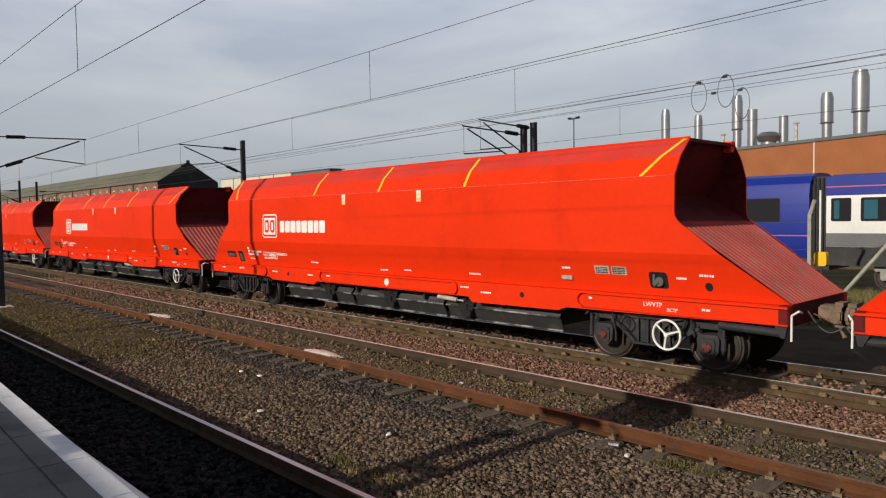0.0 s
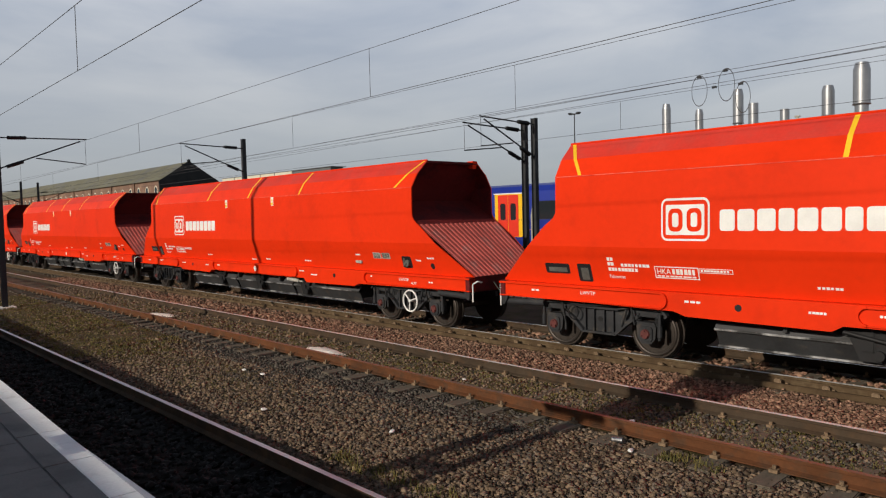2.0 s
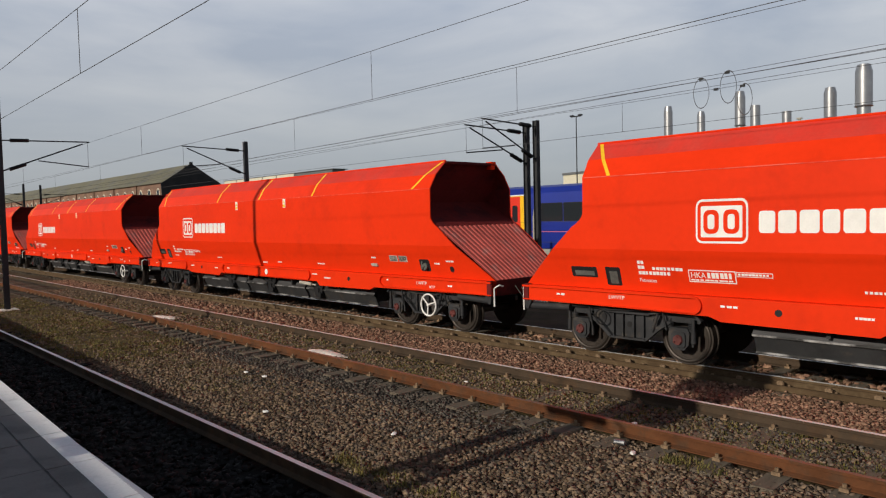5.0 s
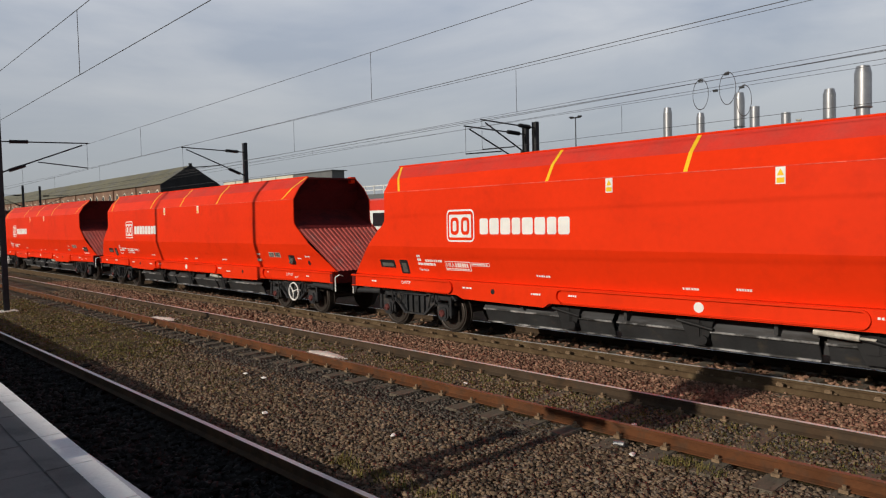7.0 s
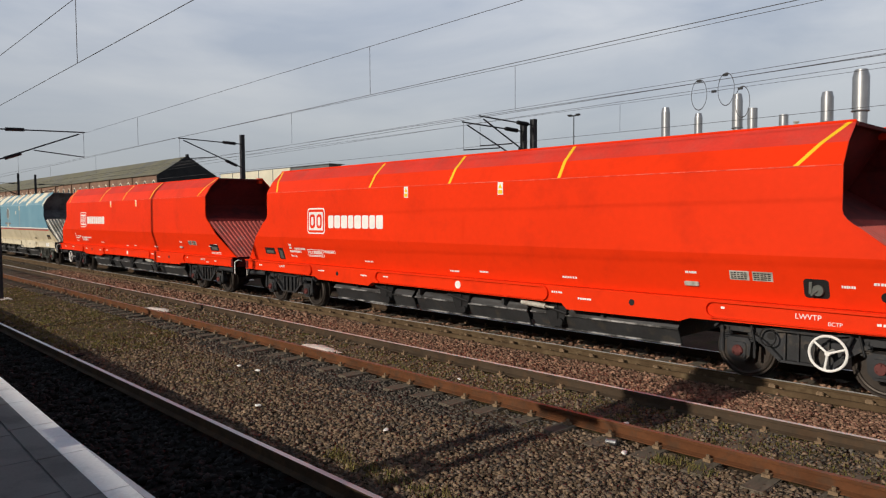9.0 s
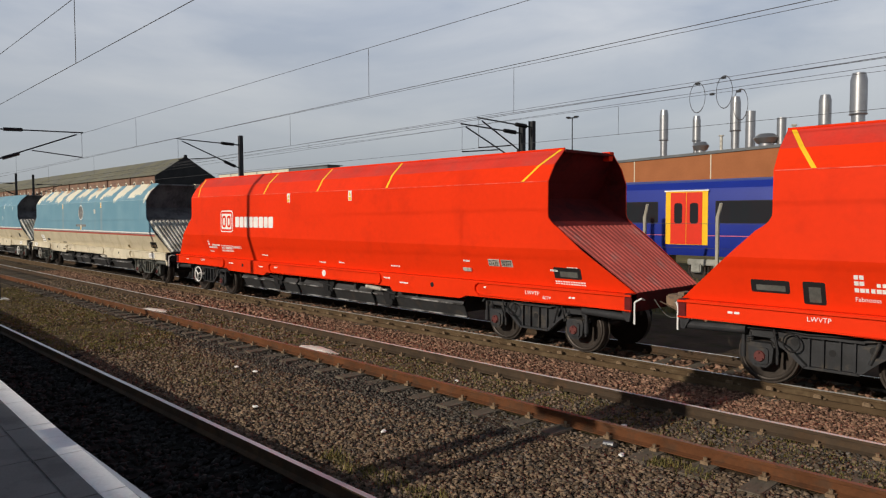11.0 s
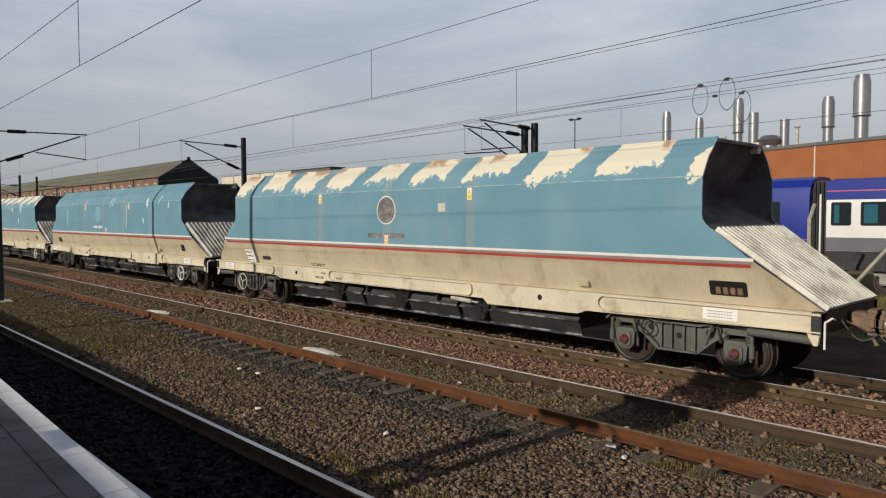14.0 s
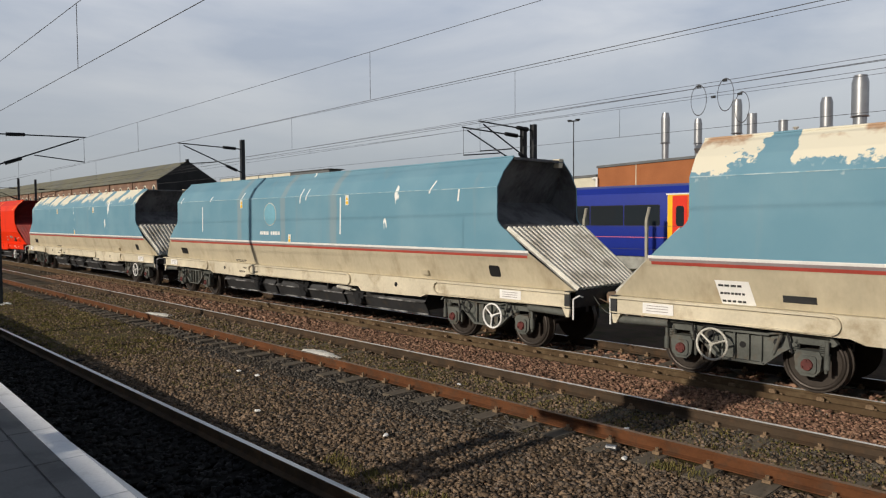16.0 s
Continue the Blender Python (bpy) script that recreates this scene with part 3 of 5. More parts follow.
def build_bogie(root, cx, steel):
    for s in (-1, 1):
        frame_ob = part("side_frame", shift(side_frame(s), cx), steel, root)
        for d, z, r in ((0.0, 0.62, 0.05), (-0.52, 0.72, 0.055), (0.52, 0.72, 0.055)):
            hole = tube(B(), (cx + d, s * 1.038, z), (cx + d, s * 1.048, z), r, seg=16)
            part("frame_hole", hole, BLACK, frame_ob, "dark round hole in the frame")
        for d in (-1.24, 1.24):
            damper = tube(B(), (cx + d, s * 1.12, 0.42), (cx + d, s * 1.12, 0.62), 0.042, seg=12)
            tube(damper, (cx + d, s * 1.12, 0.62), (cx + d, s * 1.12, 0.82), 0.028, seg=10)
            part("damper", damper, steel, frame_ob, "upright damper")
        for d in (-1, 1):
            ab = part("axlebox", shift(axlebox(s), cx + d * 0.98), steel, root)
            cap = tube(B(), (cx + d * 0.98, s * 1.145, 0.46), (cx + d * 0.98, s * 1.18, 0.46), 0.088, 0.078, seg=20)
            for k in range(3):
                a = radians(90 + 120 * k)
                tube(cap, (cx + d * 0.98 + 0.06 * math.cos(a), s * 1.18, 0.46 + 0.06 * math.sin(a)), (cx + d * 0.98 + 0.06 * math.cos(a), s * 1.205, 0.46 + 0.06 * math.sin(a)), 0.014, seg=6)
            part("axle_cap", cap, CAP_RED, ab, "dull red axle cap")
    bm = box(B(), cx - 0.25, cx + 0.25, -0.98, 0.98, 0.45, 0.88, 0.03)
    box(bm, cx - 1.4, cx + 1.4, -0.55, -0.45, 0.62, 0.74)
    box(bm, cx - 1.4, cx + 1.4, 0.45, 0.55, 0.62, 0.74)
    part("bolster", bm, DARK_STEEL, root)
    part("brake_hose", ring(B(), (cx - 0.52, -1.16, 0.72), (0.2, 1, 0), 0.13, 0.012, 20, 6), BLACK, root)
    bm = tube(B(), (cx - 1.30, -1.10, 0.93), (cx - 0.30, -1.14, 0.86), 0.018, seg=8)
    tube(bm, (cx - 0.30, -1.14, 0.86), (cx + 0.70, -1.15, 0.92), 0.018, seg=8)
    tube(bm, (cx + 0.70, -1.15, 0.92), (cx + 0.78, -1.16, 0.60), 0.016, seg=8)
    tube(bm, (cx - 0.78, -1.15, 0.90), (cx - 0.70, -1.16, 0.52), 0.016, seg=8)
    part("brake_pipe", bm, BLACK, root, "thin black brake pipe over the bogie")
    part("brake_link", tube(B(), (cx + 0.5, -1.14, 0.55), (cx + 0.62, -1.16, 0.86), 0.025), steel, root)
    for d in (-1, 1):
        ws = part("wheelset", wheelset(), WHEEL, root, smooth=True, angle=30)
        ws.location = (cx + d * 0.98, 0, 0.46)


def build_hopper_wagon(scheme, label, wheel_right=True, group="hopper wagons of the passing train"):
    """A long bogie hopper wagon; its coupling line towards the engine is at x = 0."""
    red = scheme == "red"
    o_right, o_left = 1.75, 1.50
    root = thing("hopper_wagon", label, "hopper wagon", group)
    upper = RED if red else {"patchy": BLUE_PATCHY, "clean": BLUE_SCARRED, "rusty": BLUE_RUSTY}[scheme]
    lower, sill = (RED, RED) if red else (CREAM, CREAM_SILL)
    steel = GREY_STEEL if red else GREY_OLD
    # red mouths: shade put into a dark maroon; blue ones: dark steel
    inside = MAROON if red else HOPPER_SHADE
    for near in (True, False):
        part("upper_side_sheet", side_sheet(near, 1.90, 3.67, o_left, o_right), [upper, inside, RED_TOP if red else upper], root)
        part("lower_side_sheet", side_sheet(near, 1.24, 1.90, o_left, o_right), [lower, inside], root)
    for end, o in ((1, o_right), (-1, o_left)):
        part("slope_sheet", slope_sheet(end, o, 0.012 if red else 0.072), RED_DUSTY if red else GALV, root, "dusty ribbed slope sheet")
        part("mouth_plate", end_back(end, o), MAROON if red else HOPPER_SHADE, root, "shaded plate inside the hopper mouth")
        sx = -HEAD if end > 0 else -PITCH + HEAD
        d = -end
        bm = box(B(), sx, sx + d * 0.14, -1.28, 1.28, 0.92, 1.245, 0.012)
        for s in (-1, 1):
            wedge = plate(B(), [(sx + d * 0.02, 0.935), (sx + d * 0.20, 0.935), (sx + d * 0.11, 0.76), (sx + d * 0.05, 0.76)], s * 1.20, s * 1.26)
            part("corner_bracket", wedge, sill if not red else GREY_STEEL, root)
        part("headstock", bm, MAROON if red else DARK_STEEL, root, "dark headstock beam")
        bm = B()
        tube(bm, (sx + end * 0.03, -1.22, 0.72), (sx + end * 0.03, -1.22, 1.10), 0.016, seg=8)
        tube(bm, (sx + end * 0.03, -1.22, 1.10), (sx + end * 0.10, -1.14, 1.16), 0.016, seg=8)
        tube(bm, (sx + end * 0.10, -1.14, 1.16), (sx + end * 0.10, -1.02, 1.13), 0.016, seg=8)
        part("hand_grip", bm, WHITE, root, "white hooked hand grip")
        bm = B()
        box(bm, sx + end * 0.02, sx + end * 0.30, -0.16, 0.16, 0.92, 1.16, 0.03)
        box(bm, sx + end * 0.22, sx + end * (HEAD + 0.03), -0.26, 0.16, 0.84, 1.22, 0.06)
        box(bm, sx + end * 0.30, sx + end * (HEAD + 0.02), -0.34, -0.20, 0.92, 1.14, 0.05)
        tube(bm, (sx + end * 0.12, 0.3, 1.0), (sx + end * 0.30, 0.22, 0.62), 0.035)
        tube(bm, (sx + end * 0.05, -0.4, 1.05), (sx + end * 0.35, -0.12, 0.84), 0.012, seg=8)
        hose = B()
        knots = [Vector((sx + end * (0.02 + 0.40 * k / 7), -0.55 + 0.35 * k / 7, 1.10 - 0.24 * k / 7 - 0.20 * math.sin(math.pi * k / 7))) for k in range(8)]
        for p0, p1 in zip(knots, knots[1:]):
            tube(hose, p0, p1, 0.011, seg=6)
        part("brake_hose", hose, GREY_OLD, root, "grey hose hanging beside the coupler")
        part("coupler", bm, COUPLER, root, "rusty brown knuckle coupler")
    # the top edge of the hopper, the ear that hangs at its far corner, and the weld along the shoulder
    for end, o in ((1, o_right), (-1, o_left)):
        sx = -HEAD - o if end > 0 else -PITCH + HEAD + o
        bm = box(B(), sx - end * 0.06, sx + end * 0.02, -0.82, 0.82, 3.60, 3.665, 0.008)
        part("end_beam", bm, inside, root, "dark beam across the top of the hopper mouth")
        part("lifting_ear", plate(B(), [(sx + end * 0.03, 3.70), (sx - end * 0.16, 3.70), (sx - end * 0.13, 3.50), (sx, 3.50)], 0.66, 0.80), RED if red else CREAM_SILL, root)
    part("shoulder_weld", panel(-PITCH + HEAD + o_left + 0.02, -HEAD - o_right - 0.02, 3.003, 3.017, 0.006), RED_WELD if red else BLUE_WELD, root, "pale dusty weld along the shoulder")
    for s in (-1, 1):
        bm = B()
        tube(bm, (-HEAD - o_right, s * 0.83, 3.675), (-PITCH + HEAD + o_left, s * 0.83, 3.675), 0.022, seg=8)
        part("top_rail", bm, upper if not red else RED, root)
    bm = B()
    box(bm, -PITCH + 4.0, -4.0, -0.9, 0.9, 1.30, 1.34)
    part("hopper_floor", bm, HOPPER_SHADE, root)
    # sills
    a, b = -HEAD, -PITCH + HEAD
    for s in (-1, 1):
        out = [(a, 1.235), (a, 0.94), (-4.42, 0.90), (-4.60, 0.83), (-6.85, 0.81), (-6.98, 0.92), (-12.75, 0.92), (-12.9, 0.83), (-15.1, 0.85), (-15.3, 0.92), (b, 0.95), (b, 1.235)]
        bm = plate(B(), out, s * 1.11, s * 1.262)
        sill_ob = part("sill", bm, sill, root)
        for x0, x1, ends in ((a, -4.02, ((-4.02, -1),)), (-7.40, -12.45, ((-7.40, 1), (-12.45, -1))), (-15.53, b, ((-15.53, 1),))):
            # one channel: lips above and below, a half-round stop where it ends
            bm = box(B(), x0, x1, s * 1.262, s * 1.305, 1.195, 1.228)
            box(bm, x0, x1, s * 1.262, s * 1.295, 0.945, 0.965)
            for xe, dx in ends:
                pts = [(xe + dx * 0.13 * math.cos(radians(k)), 1.085 + 0.14 * math.sin(radians(k))) for k in range(-90, 91, 15)]
                rim = [(xe + dx * 0.10 * math.cos(radians(k)), 1.085 + 0.11 * math.sin(radians(k))) for k in range(90, -91, -15)]
                plate(bm, pts + rim, s * 1.262, s * 1.315)
            part("flange", bm, sill, sill_ob)
        if s < 0:
            for x in (-5.48, -14.22):
                bm = tube(B(), (x, -1.255, 1.06), (x, -1.266, 1.06), 0.055, seg=16)
                part("drain_hole", bm, BLACK, sill_ob, "dark round hole in the sill")
    # hopper bottoms between the bogies
    part("hopper_bottom", box(B(), -4.9, -14.6, -0.80, 0.80, 0.45, 0.90), DARK_STEEL, root)
    for s in (-1, 1):
        # a sheet that slopes out to a rounded edge, and the door that hangs in from it, in three lengths
        for x0, x1 in ((-4.75, -7.92), (-8.02, -11.42), (-11.52, -14.72)):
            bm = plate(B(), [(x0, 0.0), (x1, 0.0), (x1, 0.02), (x0, 0.02)], 0.0, 1.0)
            prof = ((0.80, 0.92), (1.00, 0.66))
            for v in bm.verts:
                k = v.co.y
                v.co.y, v.co.z = s * (prof[0][0] + k * (prof[1][0] - prof[0][0])), prof[0][1] + k * (prof[1][1] - prof[0][1]) + v.co.z
            slope_ob = part("hopper_slope", bm, HOPPER_SHEET, root, "smooth dark grey hopper sheet")
            # the bar's pale colour stands in for a highlight on the edge
            part("edge_bar", tube(B(), (x0, s * 1.005, 0.65), (x1, s * 1.005, 0.65), 0.020, seg=10), EDGE_STEEL, slope_ob, "pale edge painted as a lit highlight")
            bm = box(B(), x0 - 0.01, x1 + 0.01, s * 0.94, s * 0.985, 0.36, 0.64, 0.008)
            for v in bm.verts:
                v.co.y -= s * 0.45 * (0.64 - v.co.z)
            part("hopper_door", bm, DARK_STEEL, root, "dark grey bottom discharge door")
            part("door_lip", box(B(), x0 - 0.01, x1 + 0.01, s * 0.86, s * 0.90, 0.355, 0.385), EDGE_STEEL, root)
    for x in (-7.3, -9.9, -12.5):
        bm = B()
        box(bm, x - 0.09, x + 0.09, -1.06, -0.9, 0.55, 0.90, 0.02)
        plate(bm, [(x - 0.32, 0.90), (x + 0.32, 0.90), (x + 0.16, 0.42), (x - 0.10, 0.42)], -1.03, -0.99)
        tube(bm, (x + 0.14, -1.08, 0.52), (x + 0.14, -0.9, 0.52), 0.07, seg=14)
        tube(bm, (x - 0.3, -1.10, 0.82), (x + 0.3, -1.06, 0.70), 0.03)
        part("door_gear", bm, BLACK, root, "black discharge door gear")
    for x in (-6.2, -8.6, -11.2, -13.6):
        part("hanger", box(B(), x - 0.03, x + 0.03, -1.08, -0.9, 0.72, 0.92), DARK_STEEL, root)
    bm = B()
    tube(bm, (-7.45, -1.12, 0.80), (-8.05, -1.12, 0.84), 0.05, seg=14)
    tube(bm, (-7.25, -1.12, 0.79), (-7.45, -1.12, 0.80), 0.02, seg=10)
    part("air_cylinder", bm, GALV, root, "pale air cylinder")
    for x0, x1 in ((-0.55, -1.5), (-PITCH + 0.55, -PITCH + 1.5)):
        part("air_tank", tube(B(), (x0, -1.16, 0.82), (x1, -1.16, 0.85), 0.068, seg=16), steel, root)
    for cx in (-2.70, -PITCH + 2.68):
        build_bogie(root, cx, steel)
    # hand wheel
    hx = -2.33 if wheel_right else -PITCH + 2.32
    bm = ring(B(), (hx, -1.33, 0.62), (0, 1, 0), 0.245, 0.02)
    ang0 = 20
    for k in range(3):
        t = radians(ang0 + 120 * k)
        tube(bm, (hx, -1.34, 0.62), (hx + 0.24 * math.cos(t), -1.33, 0.62 + 0.24 * math.sin(t)), 0.017, seg=8)
    tube(bm, (hx, -1.12, 0.62), (hx, -1.36, 0.62), 0.035, seg=14)
    part("hand_wheel", bm, WHITE if scheme != "patchy" else GALV, root, "white brake hand wheel with three spokes")
    return root


def patched_paint(name, patch_low, patch_gap, rust_low, rust_amount, scar=0.0, scuffs=()):
    """Blue hopper paint with cream touch-up patches high on the sides and rust along the top."""
    m = bpy.data.materials.new(name)
    m.use_nodes = True
    n, l = m.node_tree.nodes, m.node_tree.links
    b = n["Principled BSDF"]
    b.inputs["Roughness"].default_value = 0.6
    b.inputs["Specular IOR Level"].default_value = 0.18
    tc = n.new("ShaderNodeTexCoord")
    sep = n.new("ShaderNodeSeparateXYZ")
    l.new(tc.outputs["Object"], sep.inputs[0])

    def noise_node(scale, detail=5.0, stretch=(1, 1, 1)):
        mp = n.new("ShaderNodeMapping")
        mp.inputs["Scale"].default_value = stretch
        l.new(tc.outputs["Object"], mp.inputs[0])
        t = n.new("ShaderNodeTexNoise")
        t.inputs["Scale"].default_value, t.inputs["Detail"].default_value = scale, detail
        l.new(mp.outputs[0], t.inputs[0])
        return t.outputs[0]

    def op(kind, a, c, d=None):
        q = n.new("ShaderNodeMath")
        q.operation = kind
        for i, v in enumerate((a, c, d)):
            if v is None:
                continue
            if isinstance(v, (int, float)):
                q.inputs[i].default_value = v
            else:
                l.new(v, q.inputs[i])
        return q.outputs[0]

    def step(v, lo, hi):
        r = n.new("ShaderNodeMapRange")
        r.inputs[1].default_value, r.inputs[2].default_value = lo, hi
        l.new(v, r.inputs[0])
        return r.outputs[0]

    def mix(f, a, c):
        q = n.new("ShaderNodeMix")
        q.data_type = "RGBA"
        l.new(f, q.inputs["Factor"])
        for k, v in (("A", a), ("B", c)):
            if isinstance(v, tuple):
                q.inputs[k].default_value = (*v, 1)
            else:
                l.new(v, q.inputs[k])
        return q.outputs["Result"]

    wob = op("MULTIPLY", op("SUBTRACT", noise_node(1.1, 6), 0.5), 3.4)
    wave = op("SINE", op("ADD", op("MULTIPLY", op("ADD", sep.outputs[0], op("MULTIPLY", sep.outputs[2], -0.35)), 3.65), wob), 0)
    ragged = op("MULTIPLY", op("SUBTRACT", noise_node(9, 6), 0.5), 0.5)
    low = op("ADD", op("ADD", sep.outputs[2], op("MULTIPLY", op("SUBTRACT", noise_node(0.8, 4), 0.5), 1.1)), ragged)
    patch = op("MULTIPLY", step(low, patch_low, patch_low + 0.03), step(op("ADD", wave, op("MULTIPLY", ragged, 1.2)), patch_gap, patch_gap + 0.06))
    base = mix(step(noise_node(0.9, 6), 0.40, 0.72), (0.135, 0.275, 0.355), (0.175, 0.315, 0.39))
    streak = step(noise_node(2.2, 5, (1, 1, 0.06)), 0.60, 0.78)
    base = mix(op("MULTIPLY", streak, 0.35), base, (0.24, 0.29, 0.31))
    fringe = op("MULTIPLY", step(low, patch_low - 0.10, patch_low), step(noise_node(14, 6, (1, 1, 0.5)), 0.50, 0.60))
    fringe = op("MULTIPLY", fringe, step(wave, patch_gap, patch_gap + 0.5))
    base = mix(op("MULTIPLY", fringe, 0.7), base, (0.55, 0.60, 0.60))
    for x in scuffs:
        band = op("SUBTRACT", 1.0, step(op("ABSOLUTE", op("ADD", op("SUBTRACT", sep.outputs[0], x), op("MULTIPLY", op("SUBTRACT", noise_node(1.5, 3), 0.5), 0.15)), 0), 0.09, 0.16))
        base = mix(op("MULTIPLY", band, 0.5), base, (0.27, 0.30, 0.30))
    col = mix(patch, base, (0.72, 0.675, 0.54))
    rust = op("MULTIPLY", step(op("ADD", sep.outputs[2], op("MULTIPLY", ragged, 0.5)), rust_low, rust_low + 0.12), step(noise_node(1.4, 7), 1 - rust_amount, 1.06 - rust_amount))
    rust = op("MULTIPLY", rust, patch)
    col = mix(op("MULTIPLY", rust, 0.75), col, (0.36, 0.17, 0.075))
    if scar:
        flake = op("MULTIPLY", step(noise_node(1.9, 3, (1.2, 1, 0.55)), 1 - scar, 1.02 - scar), step(sep.outputs[2], 2.2, 2.5))
        col = mix(flake, col, (0.80, 0.80, 0.76))
    l.new(col, b.inputs["Base Color"])
    bp = n.new("ShaderNodeBump")
    bp.inputs["Strength"].default_value, bp.inputs["Distance"].default_value = 0.08, 0.01
    l.new(noise_node(6, 5), bp.inputs["Height"])
    l.new(bp.outputs[0], b.inputs["Normal"])
    return m


BLUE_PATCHY = patched_paint("patched_blue_paint", 3.36, -0.48, 3.70, 0.50, 0.0, (-12.84, -10.05, -7.25))
BLUE_SCARRED = patched_paint("scarred_blue_paint", 9.0, 2.0, 9.0, 0.1, 0.27, (-13.0, -10.4, -7.9))
BLUE_RUSTY = patched_paint("rust_topped_blue_paint", 3.45, -0.7, 3.74, 0.46, 0.30)


def bars(bm, x0, x1, z, h, n, rnd):
    """A row of small plain bars in place of unreadable writing."""
    step = (x1 - x0) / n
    for i in range(n):
        w = step * rnd.uniform(0.62, 0.9)
        plate(bm, [(x0 + i * step, z), (x0 + i * step + w, z), (x0 + i * step + w, z + h), (x0 + i * step, z + h)], 0.0, 0.003)


def red_markings(root, wheel_right):
    rnd = random.Random(5)
    o_right, o_left = 1.75, 1.50
    for x, slant in ((-HEAD - o_right - 0.62, 0.54), (-6.98, 0.0), (-9.90, 0.0), (-12.70, 0.0), (-PITCH + HEAD + o_left + 0.55, -0.46)):
        part("lifting_stripe", panel(x - 0.035, x + 0.035, 3.02, 3.66, 0.004, slant), YELLOW, root, "yellow stripe over the hopper shoulder")
    for x in (-8.42, -11.32):
        lab = part("warning_label", panel(x - 0.07, x + 0.07, 2.80, 3.0, 0.006), WHITE, root, "small yellow and white warning label")
        part("label_field", panel(x - 0.055, x + 0.055, 2.815, 2.875, 0.010), YELLOW, lab)
        part("label_sign", on_side(plate(B(), [(x - 0.05, 2.90), (x + 0.05, 2.90), (x, 2.98)], 0.0, 0.003), 0.010), YELLOW, lab)
    # the operator's badge and name as plain shapes
    bm = plate(B(), round_rect(-15.45, -14.62, 2.03, 2.64, 0.10), 0.0, 0.003)
    badge = part("badge", on_side(bm, 0.004), WHITE, root, "white rounded badge")
    bm = plate(B(), round_rect(-15.42, -14.65, 2.06, 2.61, 0.08), 0.0, 0.003)
    part("badge_line", on_side(bm, 0.007), RED, badge)
    bm = plate(B(), round_rect(-15.365, -14.705, 2.115, 2.555, 0.02), 0.0, 0.003)
    part("badge_field", on_side(bm, 0.010), WHITE, badge)
    for x0, x1 in ((-15.32, -15.07), (-15.00, -14.75)):
        part("badge_shape", on_side(plate(B(), round_rect(x0, x1, 2.165, 2.505, 0.09), 0.0, 0.003), 0.013), RED, badge)
    for x0, x1 in ((-15.25, -15.14), (-14.93, -14.82)):
        part("badge_gap", on_side(plate(B(), round_rect(x0, x1, 2.23, 2.44, 0.04), 0.0, 0.003), 0.016), WHITE, badge)
    x = -14.46
    for w in (0.235, 0.255, 0.265, 0.22, 0.275, 0.26, 0.22, 0.265):
        bm = plate(B(), round_rect(x, x + w, 2.175, 2.475, 0.045), 0.0, 0.003)
        part("name_block", on_side(bm, 0.004), WHITE, root, "plain white block of the name")
        x += w + 0.042
    # number panel and small writing
    bm = B()
    for i, (z, x1) in enumerate(((1.69, -16.42), (1.61, -16.42), (1.52, -15.95))):
        bars(bm, -16.55, x1, z, 0.055, 2 if i < 2 else 9, rnd)
    bars(bm, -16.28, -15.72, 1.60, 0.048, 8, rnd)
    tagged(part("number_lettering", on_side(bm, 0.004), WHITE, root), kind="stuff")
    bm = plate(B(), [(-15.64, 1.44), (-14.86, 1.44), (-14.86, 1.63), (-15.64, 1.63)], 0.0, 0.003)
    plate(bm, [(-14.85, 1.55), (-14.30, 1.55), (-14.30, 1.62), (-14.85, 1.62)], 0.0, 0.003)
    num = part("number_panel", on_side(bm, 0.004), WHITE, root)
    bm = plate(B(), [(-15.625, 1.455), (-14.875, 1.455), (-14.875, 1.615), (-15.625, 1.615)], 0.0, 0.003)
    plate(bm, [(-14.84, 1.56), (-14.31, 1.56), (-14.31, 1.61), (-14.84, 1.61)], 0.0, 0.003)
    part("panel_field", on_side(bm, 0.007), RED, num)
    bm = B()
    bars(bm, -15.32, -14.90, 1.51, 0.085, 6, rnd)
    bars(bm, -15.60, -14.90, 1.465, 0.022, 9, rnd)
    bars(bm, -14.82, -14.34, 1.57, 0.03, 9, rnd)
    tagged(part("panel_lettering", on_side(bm, 0.010), WHITE, num), kind="stuff")
    words("HKA", 0.125, -15.60, -0.012, 1.508, num, WHITE, lean=True)
    words("Fabnooss", 0.085, -16.55, -0.006, 1.40, root, WHITE, lean=True)
    bm = B()
    for x0, x1, z in ((-13.1, -12.75, 1.40), (-9.15, -8.9, 1.36), (-10.05, -9.75, 1.33), (-7.0, -6.65, 1.38), (-4.5, -4.3, 1.60), (-2.2, -2.02, 1.52), (-1.8, -1.55, 1.58)):
        bars(bm, x0, x1, z, 0.035, 6, rnd)
    tagged(part("small_lettering", on_side(bm, 0.004), WHITE, root), kind="stuff")
    for x in (-3.62, -3.27):
        bm = plate(B(), [(x - 0.15, 1.545), (x + 0.15, 1.545), (x + 0.15, 1.68), (x - 0.15, 1.68)], 0.0, 0.006)
        pl = part("data_plate", on_side(bm, 0.006), GALV, root, "small grey data plate")
        bm = B()
        for k in range(4):
            bars(bm, x - 0.13, x + 0.13, 1.56 + 0.028 * k, 0.016, 5, rnd)
        part("plate_lettering", on_side(bm, 0.012), DARK_STEEL, pl)
    # round plate and plain marks on the sill
    bm = tube(B(), (-9.73, -1.262, 1.075), (-9.73, -1.27, 1.075), 0.085, seg=24)
    part("round_plate", bm, WHITE, root, "round white plate on the sill")
    bm = B()
